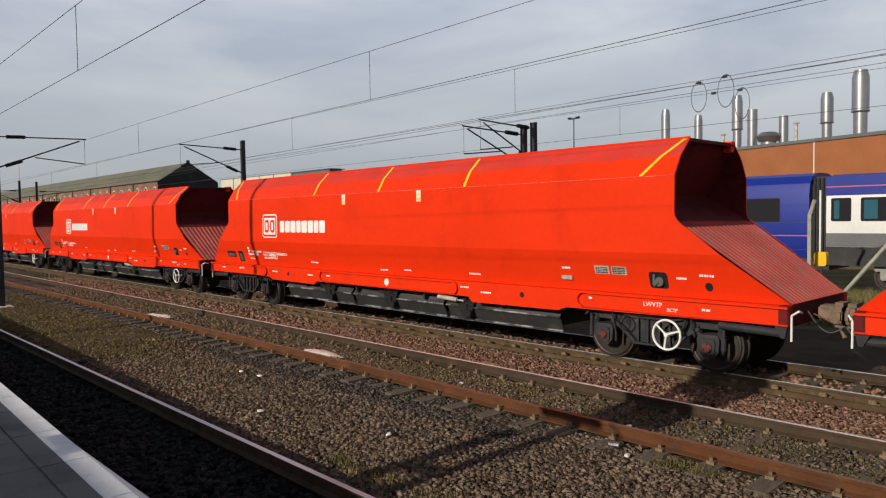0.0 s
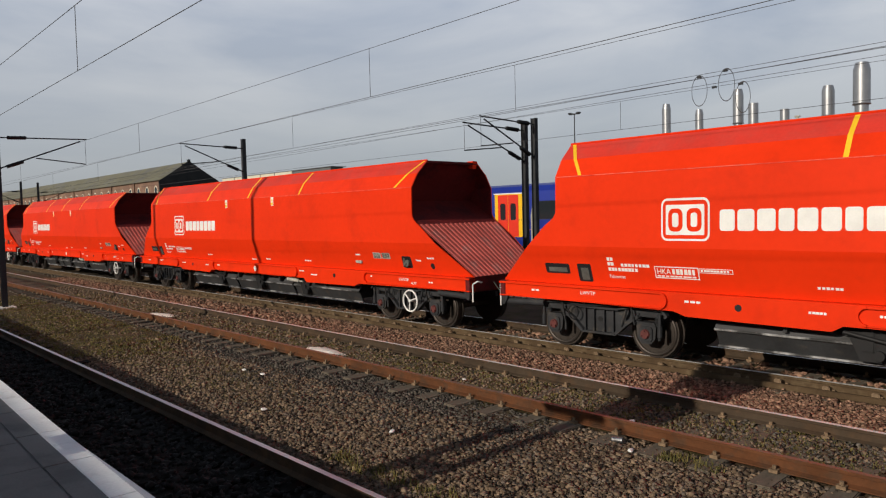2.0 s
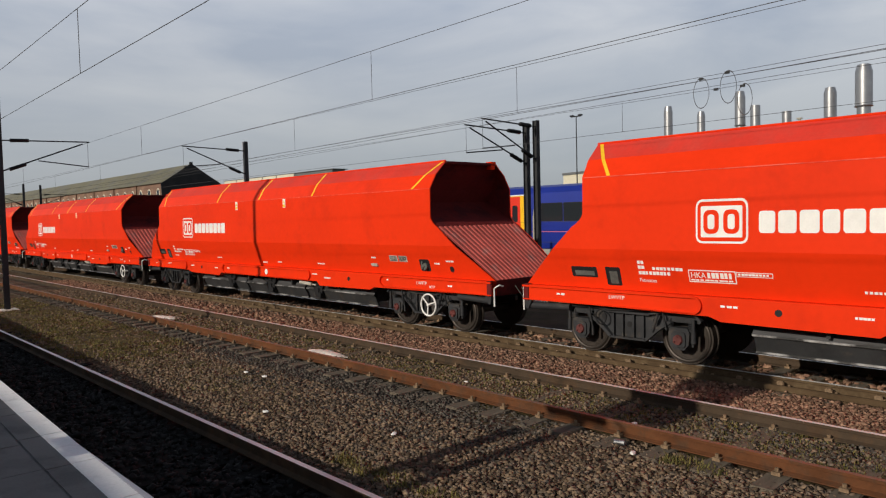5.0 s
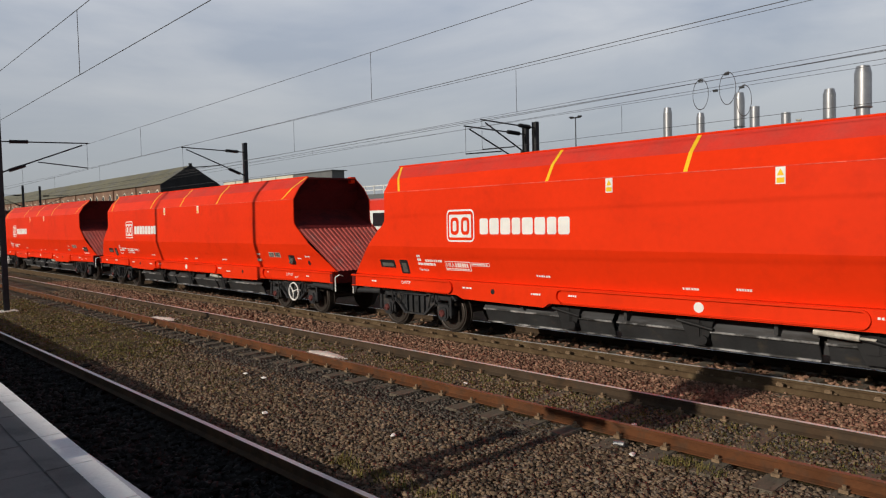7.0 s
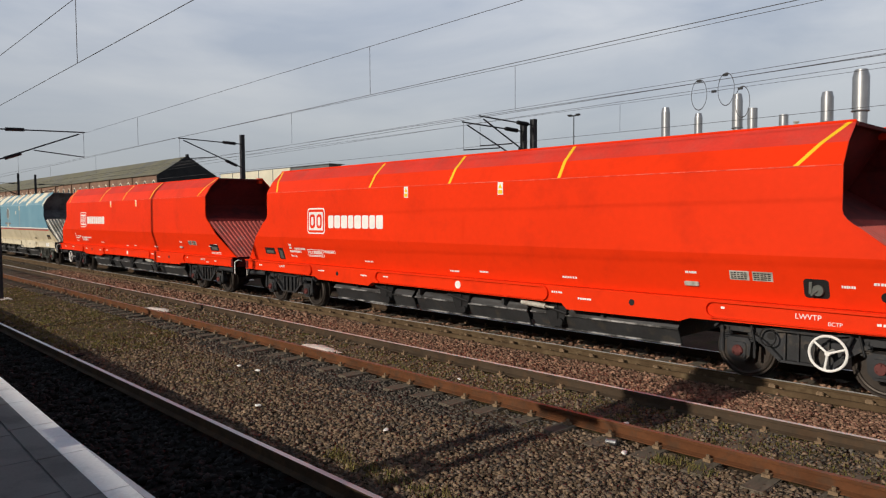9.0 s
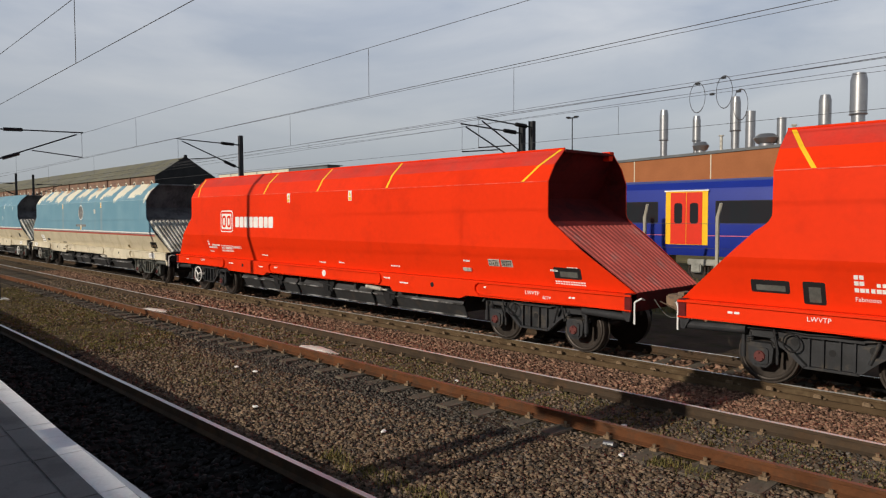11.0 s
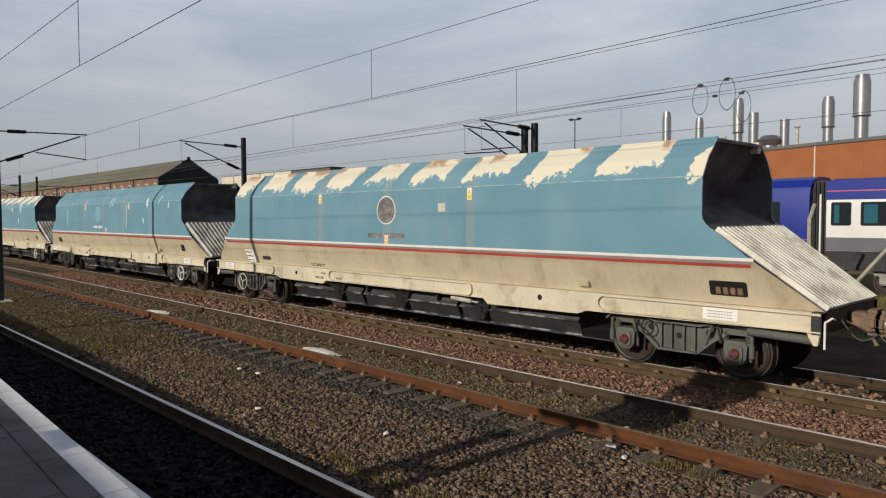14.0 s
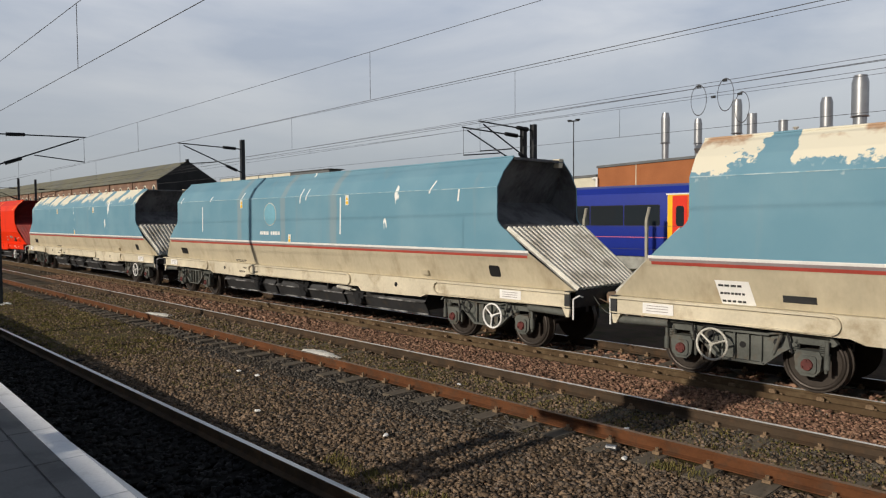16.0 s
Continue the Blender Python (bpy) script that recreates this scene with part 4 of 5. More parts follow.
    for x0, x1, z, n in ((-3.9, -3.82, 1.10, 1), (-1.75, -1.6, 1.06, 2), (-12.3, -12.1, 1.08, 4), (-13.2, -12.95, 1.06, 5), (-7.2, -6.95, 1.10, 5), (-6.6, -6.3, 1.02, 6), (-15.1, -14.8, 1.08, 3), (-18.3, -18.1, 1.08, 2)):
        bars(bm, x0, x1, z, 0.035, n, rnd)
    for v in bm.verts:
        v.co.y -= 1.266
    tagged(part("sill_lettering", bm, WHITE, root), kind="stuff")
    words("LWVTP", 0.11, -2.80, -1.265, 1.06, root, WHITE)
    words("BCTP", 0.08, -2.36, -1.265, 1.00, root, WHITE)
    words("LWVTP", 0.10, -17.15, -1.265, 1.08, root, WHITE)
    side_openings(root, BLACK, wheel_right)


def side_openings(root, mat, wheel_right):
    """Recessed boxes and brackets in the lower side."""
    if wheel_right:
        bm = plate(B(), round_rect(-2.70, -2.36, 1.36, 1.62, 0.05), 0.0, 0.003)
        op = part("valve_opening", on_side(bm, 0.004), BLACK, root, "dark opening with a grey valve")
        bm = tube(B(), (-2.50, -1.27, 1.47), (-2.50, -1.20, 1.47), 0.075, seg=18)
        box(bm, -2.62, -2.58, -1.265, -1.20, 1.42, 1.58)
        tube(bm, (-2.50, -1.28, 1.47), (-2.58, -1.29, 1.40), 0.014, seg=8)
        part("valve", bm, GREY_OLD, op)
        part("round_opening", disc_panel(-1.66, 1.43, 0.065), BLACK, root, "small dark round opening")
    else:
        op = part("side_opening", on_side(plate(B(), round_rect(-2.12, -1.50, 1.40, 1.60, 0.03), 0.0, 0.003), 0.004), BLACK, root, "dark rectangular opening")
        part("valve_block", on_side(box(B(), -1.98, -1.58, -0.014, 0.0, 1.43, 1.53, 0.006), 0.0), GREY_OLD, op)
        bm = B()
        for k in range(2):
            bars(bm, -2.12, -1.42, 1.335 - 0.04 * k, 0.024, 12, random.Random(3 + k))
        tagged(part("small_lettering", on_side(bm, 0.004), WHITE, root), kind="stuff")
    bm = on_side(box(B(), -4.52, -4.28, -0.05, 0.0, 1.41, 1.48, 0.01), 0.0)
    part("bracket", bm, GALV, root)
    if wheel_right:
        for x0, x1, z0, z1 in ((-17.96, -17.40, 1.43, 1.61), (-17.22, -16.92, 1.31, 1.62)):
            bm = plate(B(), round_rect(x0, x1, z0, z1, 0.03), 0.0, 0.003)
            op = part("side_opening", on_side(bm, 0.004), BLACK, root, "dark rectangular opening")
            bm = box(B(), x0 + 0.08, x1 - 0.06, -0.012, 0.0, z0 + 0.03, z1 - 0.07)
            part("valve_block", on_side(bm, 0.0), GREY_OLD, op)


def blue_markings(root, scheme, wheel_right):
    rnd = random.Random(9)
    o_right, o_left = 1.75, 1.50
    z0 = 1.86
    a, b = -mouth(z0, o_right) - 0.03, -PITCH + mouth(z0, o_left) + 0.03
    part("white_line", panel(b, a, 1.885, 1.93), WHITE, root, "thin white line along the side")
    part("grey_line", panel(b + 0.02, a - 0.02, 1.84, 1.885), STRIPE_GREY, root, "faded grey line")
    part("red_line", panel(b + 0.05, a - 0.05, 1.79, 1.84), STRIPE_RED, root, "faded red line")
    if scheme == "patchy":
        part("disc_rim", disc_panel(-10.06, 2.63, 0.35, 0.004, 0.8), WHITE, root, "white ring round a scraped disc")
        part("scraped_disc", disc_panel(-10.06, 2.63, 0.325, 0.008, 0.8), DISC, root, "scraped dark grey disc")
        part("scraped_bar", panel(-10.76, -9.36, 2.06, 2.16), DISC, root, "scraped dark bar where a name was")
        part("stencil", panel(-8.25, -8.02, 2.60, 2.75), GALV, root, "small pale grey square")
    elif scheme == "clean":
        part("disc_rim", disc_panel(-11.12, 2.62, 0.35, 0.004, 0.8), GALV, root, "faint pale ring")
        part("faded_disc", disc_panel(-11.12, 2.62, 0.325, 0.008, 0.8), BLUE, root, "faded round emblem")
        bm = B()
        bars(bm, -11.7, -11.2, 2.10, 0.09, 7, rnd)
        bars(bm, -11.08, -10.55, 2.10, 0.09, 5, rnd)
        part("worn_lettering", on_side(bm, 0.004), WHITE, root, "worn white name as plain bars")
        for x, za, zb, slant in ((-17.3, 2.96, 3.16, 0.06), (-15.0, 2.98, 3.15, 0.05), (-12.9, 2.90, 3.20, 0.10), (-9.5, 2.86, 3.22, 0.05), (-9.2, 2.92, 3.20, 0.05),
                                 (-15.6, 2.15, 2.85, 0.02), (-7.6, 2.15, 2.95, 0.02), (-4.2, 2.95, 3.22, 0.12), (-3.3, 2.80, 3.00, 0.04)):
            part("paint_scar", panel(x - 0.02, x + 0.025, za, zb, 0.003, slant), WHITE, root, "bare white scar in the paint")
    for x, z in ((-12.84, 2.89), (-7.28, 2.89), (-10.04, 2.02)):
        lab = part("warning_label", panel(x - 0.065, x + 0.065, z - 0.1, z + 0.1, 0.012), WHITE, root, "small yellow and white warning label")
        part("label_field", panel(x - 0.05, x + 0.05, z - 0.085, z - 0.02, 0.016), YELLOW, lab)
        part("label_sign", on_side(plate(B(), [(x - 0.05, z), (x + 0.05, z), (x, z + 0.085)], 0.0, 0.003), 0.016), YELLOW, lab)
    if wheel_right:
        bm = plate(B(), round_rect(-17.6, -17.1, 1.40, 1.60, 0.03), 0.0, 0.003)
        part("side_opening", on_side(bm, 0.004), BLACK, root, "dark rectangular opening")
        bm = plate(B(), round_rect(-2.5, -2.2, 1.40, 1.62, 0.05), 0.0, 0.003)
        part("valve_opening", on_side(bm, 0.004), BLACK, root, "dark opening")
    else:
        bm = plate(B(), round_rect(-2.10, -1.50, 1.36, 1.58, 0.03), 0.0, 0.003)
        op = part("side_opening", on_side(bm, 0.004), BLACK, root, "dark battery box opening")
        for k in range(4):
            bm = box(B(), -2.00 + 0.115 * k, -1.91 + 0.115 * k, -0.02, 0.0, 1.38, 1.49, 0.01)
            part("brown_box", on_side(bm, 0.0), BOX_BROWN, op)
        bm = plate(B(), [(-17.15, 1.25), (-16.62, 1.25), (-16.70, 1.60), (-17.23, 1.60)], 0.0, 0.003)
        pn = part("number_panel", on_side(bm, 0.005), WHITE, root, "pale panel with worn writing")
        bm = B()
        for k, n in enumerate((5, 7, 4)):
            bars(bm, -17.14 - 0.02 * k, -16.74 - 0.02 * k, 1.28 + 0.115 * k, 0.032, n, rnd)
        tagged(part("panel_lettering", on_side(bm, 0.009), DARK_STEEL, pn), kind="stuff")
        part("vent", panel(-16.22, -15.75, 1.34, 1.44), DARK_STEEL, root, "small dark vent")
    for text, size, x, z in (("UNLOCKED", 0.075, -13.25, 0.965), ("DOORS", 0.065, -12.98, 1.09), ("LOCKED", 0.07, -12.30, 0.99)):
        words(text, size, x, -1.266, z, root, GREY_STEEL)
    bm = B()
    bars(bm, -13.6, -12.9, 1.32, 0.022, 11, rnd)
    bars(bm, -13.6, -13.0, 1.28, 0.022, 9, rnd)
    tagged(part("small_lettering", on_side(bm, 0.004), GREY_STEEL, root), kind="stuff")
    bm = on_side(box(B(), -4.60, -4.36, -0.07, 0.0, 1.33, 1.43, 0.012), 0.0)
    part("bracket", bm, CREAM, root)
    for x in (-1.9, -PITCH + 1.35):
        bm = box(B(), x - 0.28, x + 0.28, -1.275, -1.262, 0.99, 1.17)
        lab = part("paper_label", bm, WHITE, root, "white paper label on the sill")
        bm = B()
        for k in range(3):
            bars(bm, x - 0.2, x + 0.2, 1.03 + 0.045 * k, 0.012, 9, rnd)
        for v in bm.verts:
            v.co.y -= 1.280
        tagged(part("label_lettering", bm, STRIPE_GREY, lab), kind="stuff")


# drawn heights of the body, and the true heights that they stand for
DRAWN = (0.0, 1.24, 1.92, 2.28, 2.52, 3.01, 3.34, 3.67, 3.80)
TRUE = (0.0, 1.235, 1.96, 2.36, 2.62, 3.235, 3.56, 3.865, 3.99)
RUNNING_GEAR = ("side_frame", "frame_hole", "axlebox", "axle_cap", "wheelset", "bolster", "brake_hose", "damper", "brake_link", "brake_pipe")


def raise_body(root):
    done = set()
    for ob in root.children_recursive:
        if ob.name.split(".")[0] not in RUNNING_GEAR and ob.data not in done:
            done.add(ob.data)
            for v in ob.data.vertices:
                v.co.z = float(np.interp(v.co.z, DRAWN, TRUE))
            ob.data.update()


FIRST = -3.60          # coupling line ahead of the first full wagon at the start
wagons = []


def build_train():
    reds = build_hopper_wagon("red", "bright red bogie hopper wagon with a white badge on its side")
    red_markings(reds, True)
    raise_body(reds)
    wagons.append((reds, 1))
    for i in (0, 2, 3, 4, 9, 10):
        wagons.append((copy_thing(reds, pose(0, 0, 0)), i))
    r = build_hopper_wagon("red", "bright red bogie hopper wagon coupled to a blue one", False)
    red_markings(r, False)
    raise_body(r)
    wagons.append((r, 5))
    for scheme, right, i, label in (("patchy", False, 6, "blue and cream hopper wagon with cream paint patches"),
                                    ("clean", True, 7, "blue and cream hopper wagon with white scars"),
                                    ("rusty", True, 8, "blue and cream hopper wagon with a rusty top")):
        w = build_hopper_wagon(scheme, label, right)
        blue_markings(w, scheme, right)
        raise_body(w)
        wagons.append((w, i))


# ---- the way of the train: metres gone by, with a slow pull away ----
def gone(t):
    return 6.4314 * t + 0.03755 * t * t + 0.000298 * t ** 3


def shown(k):
    """The moment that the clip's own 25 pictures a second hold at k half seconds."""
    return 15.965 if k == 32 else k / 2 - 0.02 * (k % 2)


def motions():
    for w, i in wagons:
        x0 = FIRST - PITCH * (i - 1)
        walk(w, [(k / 2, pose(x0 + gone(shown(k)), Y_TRAIN, 0)) for k in range(33)])
        for ws in w.children:
            if ws.name.split(".")[0] == "wheelset":
                x, y, z = ws.location
                walk(ws, [(k / 15, pose(x, y, z, 0, math.degrees(gone(k / 15) / 0.46), 0)) for k in range(241)])


# ---- overhead line ----
def build_mast(x, y, top, label, arm_to=None, z_arm=(5.45, 4.75), light=False, base=-0.25):
    """A steel mast with an insulated cantilever arm."""
    m = thing("overhead_mast", label, "mast", "overhead line masts", at=(x, y, base))
    h = top - base
    bm = box(B(), -0.08, 0.08, -0.012, 0.012, 0, h)
    box(bm, 0.07, 0.085, -0.08, 0.08, 0, h)
    part("post", bm, MAST, m)
    # with light, the left flange's colour holds the sun's bright strip
    part("flange", box(B(), -0.085, -0.07, -0.08, 0.08, 0, h), MAST_SUNLIT if light else MAST, m, "flange painted pale as if sunlit" if light else "")
    part("foot", box(B(), -0.3, 0.3, -0.3, 0.3, -0.1, 0.08, 0.02), CONCRETE, m)
    if arm_to is not None:
        d = arm_to - y
        zu, zl = z_arm[0] - base, z_arm[1] - base
        bm = B()
        tube(bm, (0, 0, zu - 0.02), (0, d * 1.02, zu + 0.06), 0.022, seg=8)
        tube(bm, (0, 0, zl - 0.25), (0, d * 0.94, zu - 0.02), 0.024, seg=8)
        tube(bm, (0, d * 0.42, zl + 0.16), (0, d, zl), 0.019, seg=8)
        part("arm", bm, MAST, m)
        for a, b in (((0, d * 0.12, zu - 0.01), (0, d * 0.30, zu + 0.01)), ((0, d * 0.10, zl - 0.16), (0, d * 0.26, zl + 0.01))):
            bm = B()
            a, b = Vector(a), Vector(b)
            for k in range(9):
                p = a.lerp(b, k / 8)
                tube(bm, p, p + (b - a) * 0.12, 0.068, 0.052, seg=12)
            part("insulator", bm, BLACK, m, "finely ribbed dark insulator")
        part("dropper", tube(B(), (0, d, zl - 0.02), (0, d, zu + 0.04), 0.006, seg=6), WIRE, m)
    return m


def build_catenary(y, z_con, z_top, x_ref, drops, label, rise=0.008):
    """Contact wire, carrier wire and droppers of one track, as one hung thing."""
    c = thing("overhead_line", "thin dark overhead wires above " + label, "overhead line", "overhead lines")
    at_x = lambda x, z: z + rise * max(-20, min(x - x_ref, 30))
    for name, z, r in (("contact_wire", z_con, 0.005), ("carrier_wire", z_top, 0.005)):
        bm = B()
        xs = [-240, x_ref - 20, x_ref, x_ref + 30, 60]
        for a, b in zip(xs, xs[1:]):
            tube(bm, (a, y, at_x(a, z)), (b, y, at_x(b, z)), r, seg=6, caps=False)
        part(name, bm, WIRE, c)
    for x in drops:
        part("dropper_wire", tube(B(), (x, y, at_x(x, z_con)), (x, y, at_x(x, z_top)), 0.005, seg=5), WIRE, c)
    return c


def build_loops(parent_y):
    """Looped feeder cables that join the wires of the fourth track."""
    f = thing("feeder_cable", "looped grey feeder cables hanging from the overhead wires", "cable")
    for x, z, r, k in ((-7.85, 5.27, 0.30, 1.15), (-7.22, 5.32, 0.30, 1.2), (-6.85, 5.0, 0.26, 1.3)):
        bm = ring(B(), (0, 0, 0), (0, 1, 0), r * 0.62, 0.006, 26, 5)
        for v in bm.verts:
            v.co = Vector((v.co.x + x, v.co.y + parent_y, v.co.z * k * 1.6 + z))
        part("loop", bm, WIRE, f)
    bm = B()
    for x, z in ((-7.85, 5.58), (-7.24, 5.63), (-6.9, 5.29), (-7.5, 5.30)):
        box(bm, x - 0.05, x + 0.05, parent_y - 0.02, parent_y + 0.02, z - 0.02, z + 0.03)
    tagged(part("clamp", bm, MAST, f), kind="stuff")


def build_extra_wires(y):
    c = thing("overhead_line", "further thin overhead wires behind the hopper train", "overhead line", "overhead lines")
    part("carrier_wire", tube(B(), (-60.0, y, 4.91), (20, y, 5.88), 0.006, seg=6), WIRE, c)
    part("contact_wire", tube(B(), (-60, y, 4.60), (30, y, 4.62), 0.005, seg=6), WIRE, c)
    part("return_wire", tube(B(), (-60, y + 3, 5.70), (30, y + 3, 5.95), 0.005, seg=6), WIRE, c)
    part("dropper_wire", tube(B(), (-9.93, y, 4.60), (-9.93, y, 5.28), 0.005, seg=5), WIRE, c)


# ---- parked passenger train behind ----
Y_COACH = 26.0


def coach_body(bm, x0, x1, z0=1.0, z1=3.88, depth=2.7):
    """A coach body with rounded roof shoulders; near side at y = 0."""
    prof = [(0.10, z0), (0.0, z0 + 0.35), (0.0, z1 - 0.75), (0.10, z1 - 0.40), (0.38, z1 - 0.14), (0.80, z1 - 0.02), (1.35, z1)]
    prof = prof + [(depth - p, z) for p, z in prof[-2::-1]]
    a = [bm.verts.new((x0, p, z)) for p, z in prof]
    b = [bm.verts.new((x1, p, z)) for p, z in prof]
    n = len(prof)
    for i in range(n):
        bm.faces.new((a[i], b[i], b[(i + 1) % n], a[(i + 1) % n]))
    bm.faces.new(a[::-1])
    bm.faces.new(b)
    return bm


def coach_window(root, x0, x1, z0, z1, mat):
    w = part("window", plate(B(), round_rect(x0, x1, z0, z1, 0.06), -0.012, 0.01), BLACK, root)
    part("pane", plate(B(), round_rect(x0 + 0.03, x1 - 0.03, z0 + 0.03, z1 - 0.03, 0.05), -0.018, -0.010), mat, w)


def coach_bogie(root, cx):
    bm = box(B(), cx - 1.6, cx + 1.6, 0.20, 0.34, 0.62, 0.86, 0.03)
    box(bm, cx - 0.5, cx + 0.5, 0.12, 0.34, 0.42, 0.80, 0.04)
    for d in (-1.2, 1.2):
        box(bm, cx + d - 0.2, cx + d + 0.2, 0.10, 0.34, 0.34, 0.70, 0.04)
    part("bogie_frame", bm, UNDERFRAME, root)
    for d in (-1.2, 1.2):
        bm = tube(B(), (cx + d, 0.36, 0.42), (cx + d, 0.50, 0.42), 0.44, seg=28)
        ring(bm, (cx + d, 0.35, 0.42), (0, 1, 0), 0.38, 0.03, 28, 6)
        part("wheel", bm, WHEEL, root)


def build_coaches():
    # blue coach with red doors
    c = thing("passenger_coach", "blue passenger coach with red doors and yellow door edges", "railway coach", "parked passenger coaches", at=(0, Y_COACH, 0))
    part("body", coach_body(B(), -27.0, -9.15, 1.0, 4.0), EMU_BLUE, c, smooth=True, angle=20)
    part("pink_line", box(B(), -27.0, -9.15, -0.006, 0.0, 1.77, 1.805), EMU_PINK, c)
    for x0, x1 in ((-26.2, -24.6), (-21.5, -14.75), (-12.4, -10.1)):
        n = max(1, round((x1 - x0) / 1.65))
        for k in range(n):
            w = (x1 - x0) / n
            coach_window(c, x0 + k * w + 0.02, x0 + (k + 1) * w - 0.02, 2.27, 3.12, PANE)
    for xd in (-13.55, -23.0):
        d = part("door", box(B(), xd - 0.88, xd + 0.88, -0.022, 0.0, 1.42, 3.50, 0.008), EMU_YELLOW, c, "red sliding doors with yellow edges")
        for s in (-1, 1):
            x0, x1 = sorted((xd + s * 0.01, xd + s * 0.66))
            leaf = part("door_leaf", box(B(), x0, x1, -0.035, -0.02, 1.44, 3.46, 0.006), EMU_RED, d)
        for s in (-1, 1):
            x0, x1 = sorted((xd + s * 0.16, xd + s * 0.50))
            part("door_pane", plate(B(), round_rect(x0, x1, 2.25, 3.05, 0.10), -0.042, -0.03), PANE, d)
        part("door_strip", box(B(), xd - 0.92, xd + 0.92, -0.05, 0.0, 3.50, 3.55), WHITE, d)
    coach_bogie(c, -12.0)
    coach_bogie(c, -24.3)
    part("underframe_box", box(B(), -21.5, -14.6, 0.15, 1.2, 0.45, 1.0, 0.03), UNDERFRAME, c)
    # bellows between the coaches
    for x0, x1, s in ((-9.15, -8.60, 1), (-27.6, -27.0, 1)):
        g = thing("gangway_bellows", "dark grey rubber gangway bellows between two coaches", "gangway", "gangways", at=(0, Y_COACH, 0))
        bm = plate(B(), [(x0, 0.6), (x1, 0.6), (x1, 3.5), (x1 - 0.12, 3.82), (x0 + 0.12, 3.82), (x0, 3.5)], 0.30, 2.4)
        part("bellows", bm, DARK_STEEL, g)
        for k in range(4):
            xr = x0 + 0.06 + 0.13 * k
            part("fold", plate(B(), round_rect(xr, xr + 0.07, 0.75, 3.78, 0.03), 0.22, 2.5), BLACK, g)
        part("grab_pole", tube(B(), ((x0 + x1) / 2 + 0.02, 0.2, 0.9), ((x0 + x1) / 2 + 0.02, 0.2, 3.35), 0.035, seg=8), WHITE, g)
    # white coach with a blue roof edge
    c = thing("passenger_coach", "white passenger coach with a blue roof edge and teal windows", "railway coach", "parked passenger coaches", at=(0, Y_COACH, 0))
    part("body", coach_body(B(), -8.60, 9.0), EMU_WHITE, c, smooth=True, angle=20)
    part("roof_band", shift(coach_body(B(), -8.61, 9.01, 3.44, 3.90), 0, -0.012), EMU_BLUE, c, "blue roof edge")
    part("pink_line", box(B(), -8.6, 9.0, -0.02, 0.0, 3.42, 3.46), EMU_PINK, c)
    part("grey_band", box(B(), -8.6, 9.0, -0.012, 0.10, 1.44, 1.88), EMU_GREY, c, "grey lower band")
    part("lower_skirt", box(B(), -8.6, 9.0, -0.008, 0.10, 0.80, 1.43), DARK_STEEL, c, "dark lower skirt")
    x = -8.45
    for w in (0.62, 1.5, 1.5, 1.5, 1.5, 1.5, 1.5):
        coach_window(c, x, x + w, 2.28, 3.06, PANE)
        # teal panel laid over the left part of each pane
        part("blind", plate(B(), round_rect(x + 0.10, x + min(w * 0.42, 0.5), 2.36, 2.98, 0.03), -0.024, -0.017), PANE_BLUE, c, "teal panel over part of the window")
        x += w + 0.28
    coach_bogie(c, -5.6)
    coach_bogie(c, 5.6)
    # red and white coach
    c = thing("passenger_coach", "white passenger coach with a red roof edge and dark window", "railway coach", "parked passenger coaches", at=(0, Y_COACH, 0))
    part("body", coach_body(B(), -45.0, -27.6), EMU_WHITE, c, smooth=True, angle=20)
    part("roof_band", shift(coach_body(B(), -45.01, -27.59, 3.40, 3.90), 0, -0.012), EMU_RED, c, "red roof edge")
    for x in (-29.9, -31.9, -33.9, -35.9, -37.9):
        coach_window(c, x, x + 0.55 if x > -30 else x + 1.5, 2.2, 3.0, PANE)
    coach_bogie(c, -30.4)
    coach_bogie(c, -42.0)


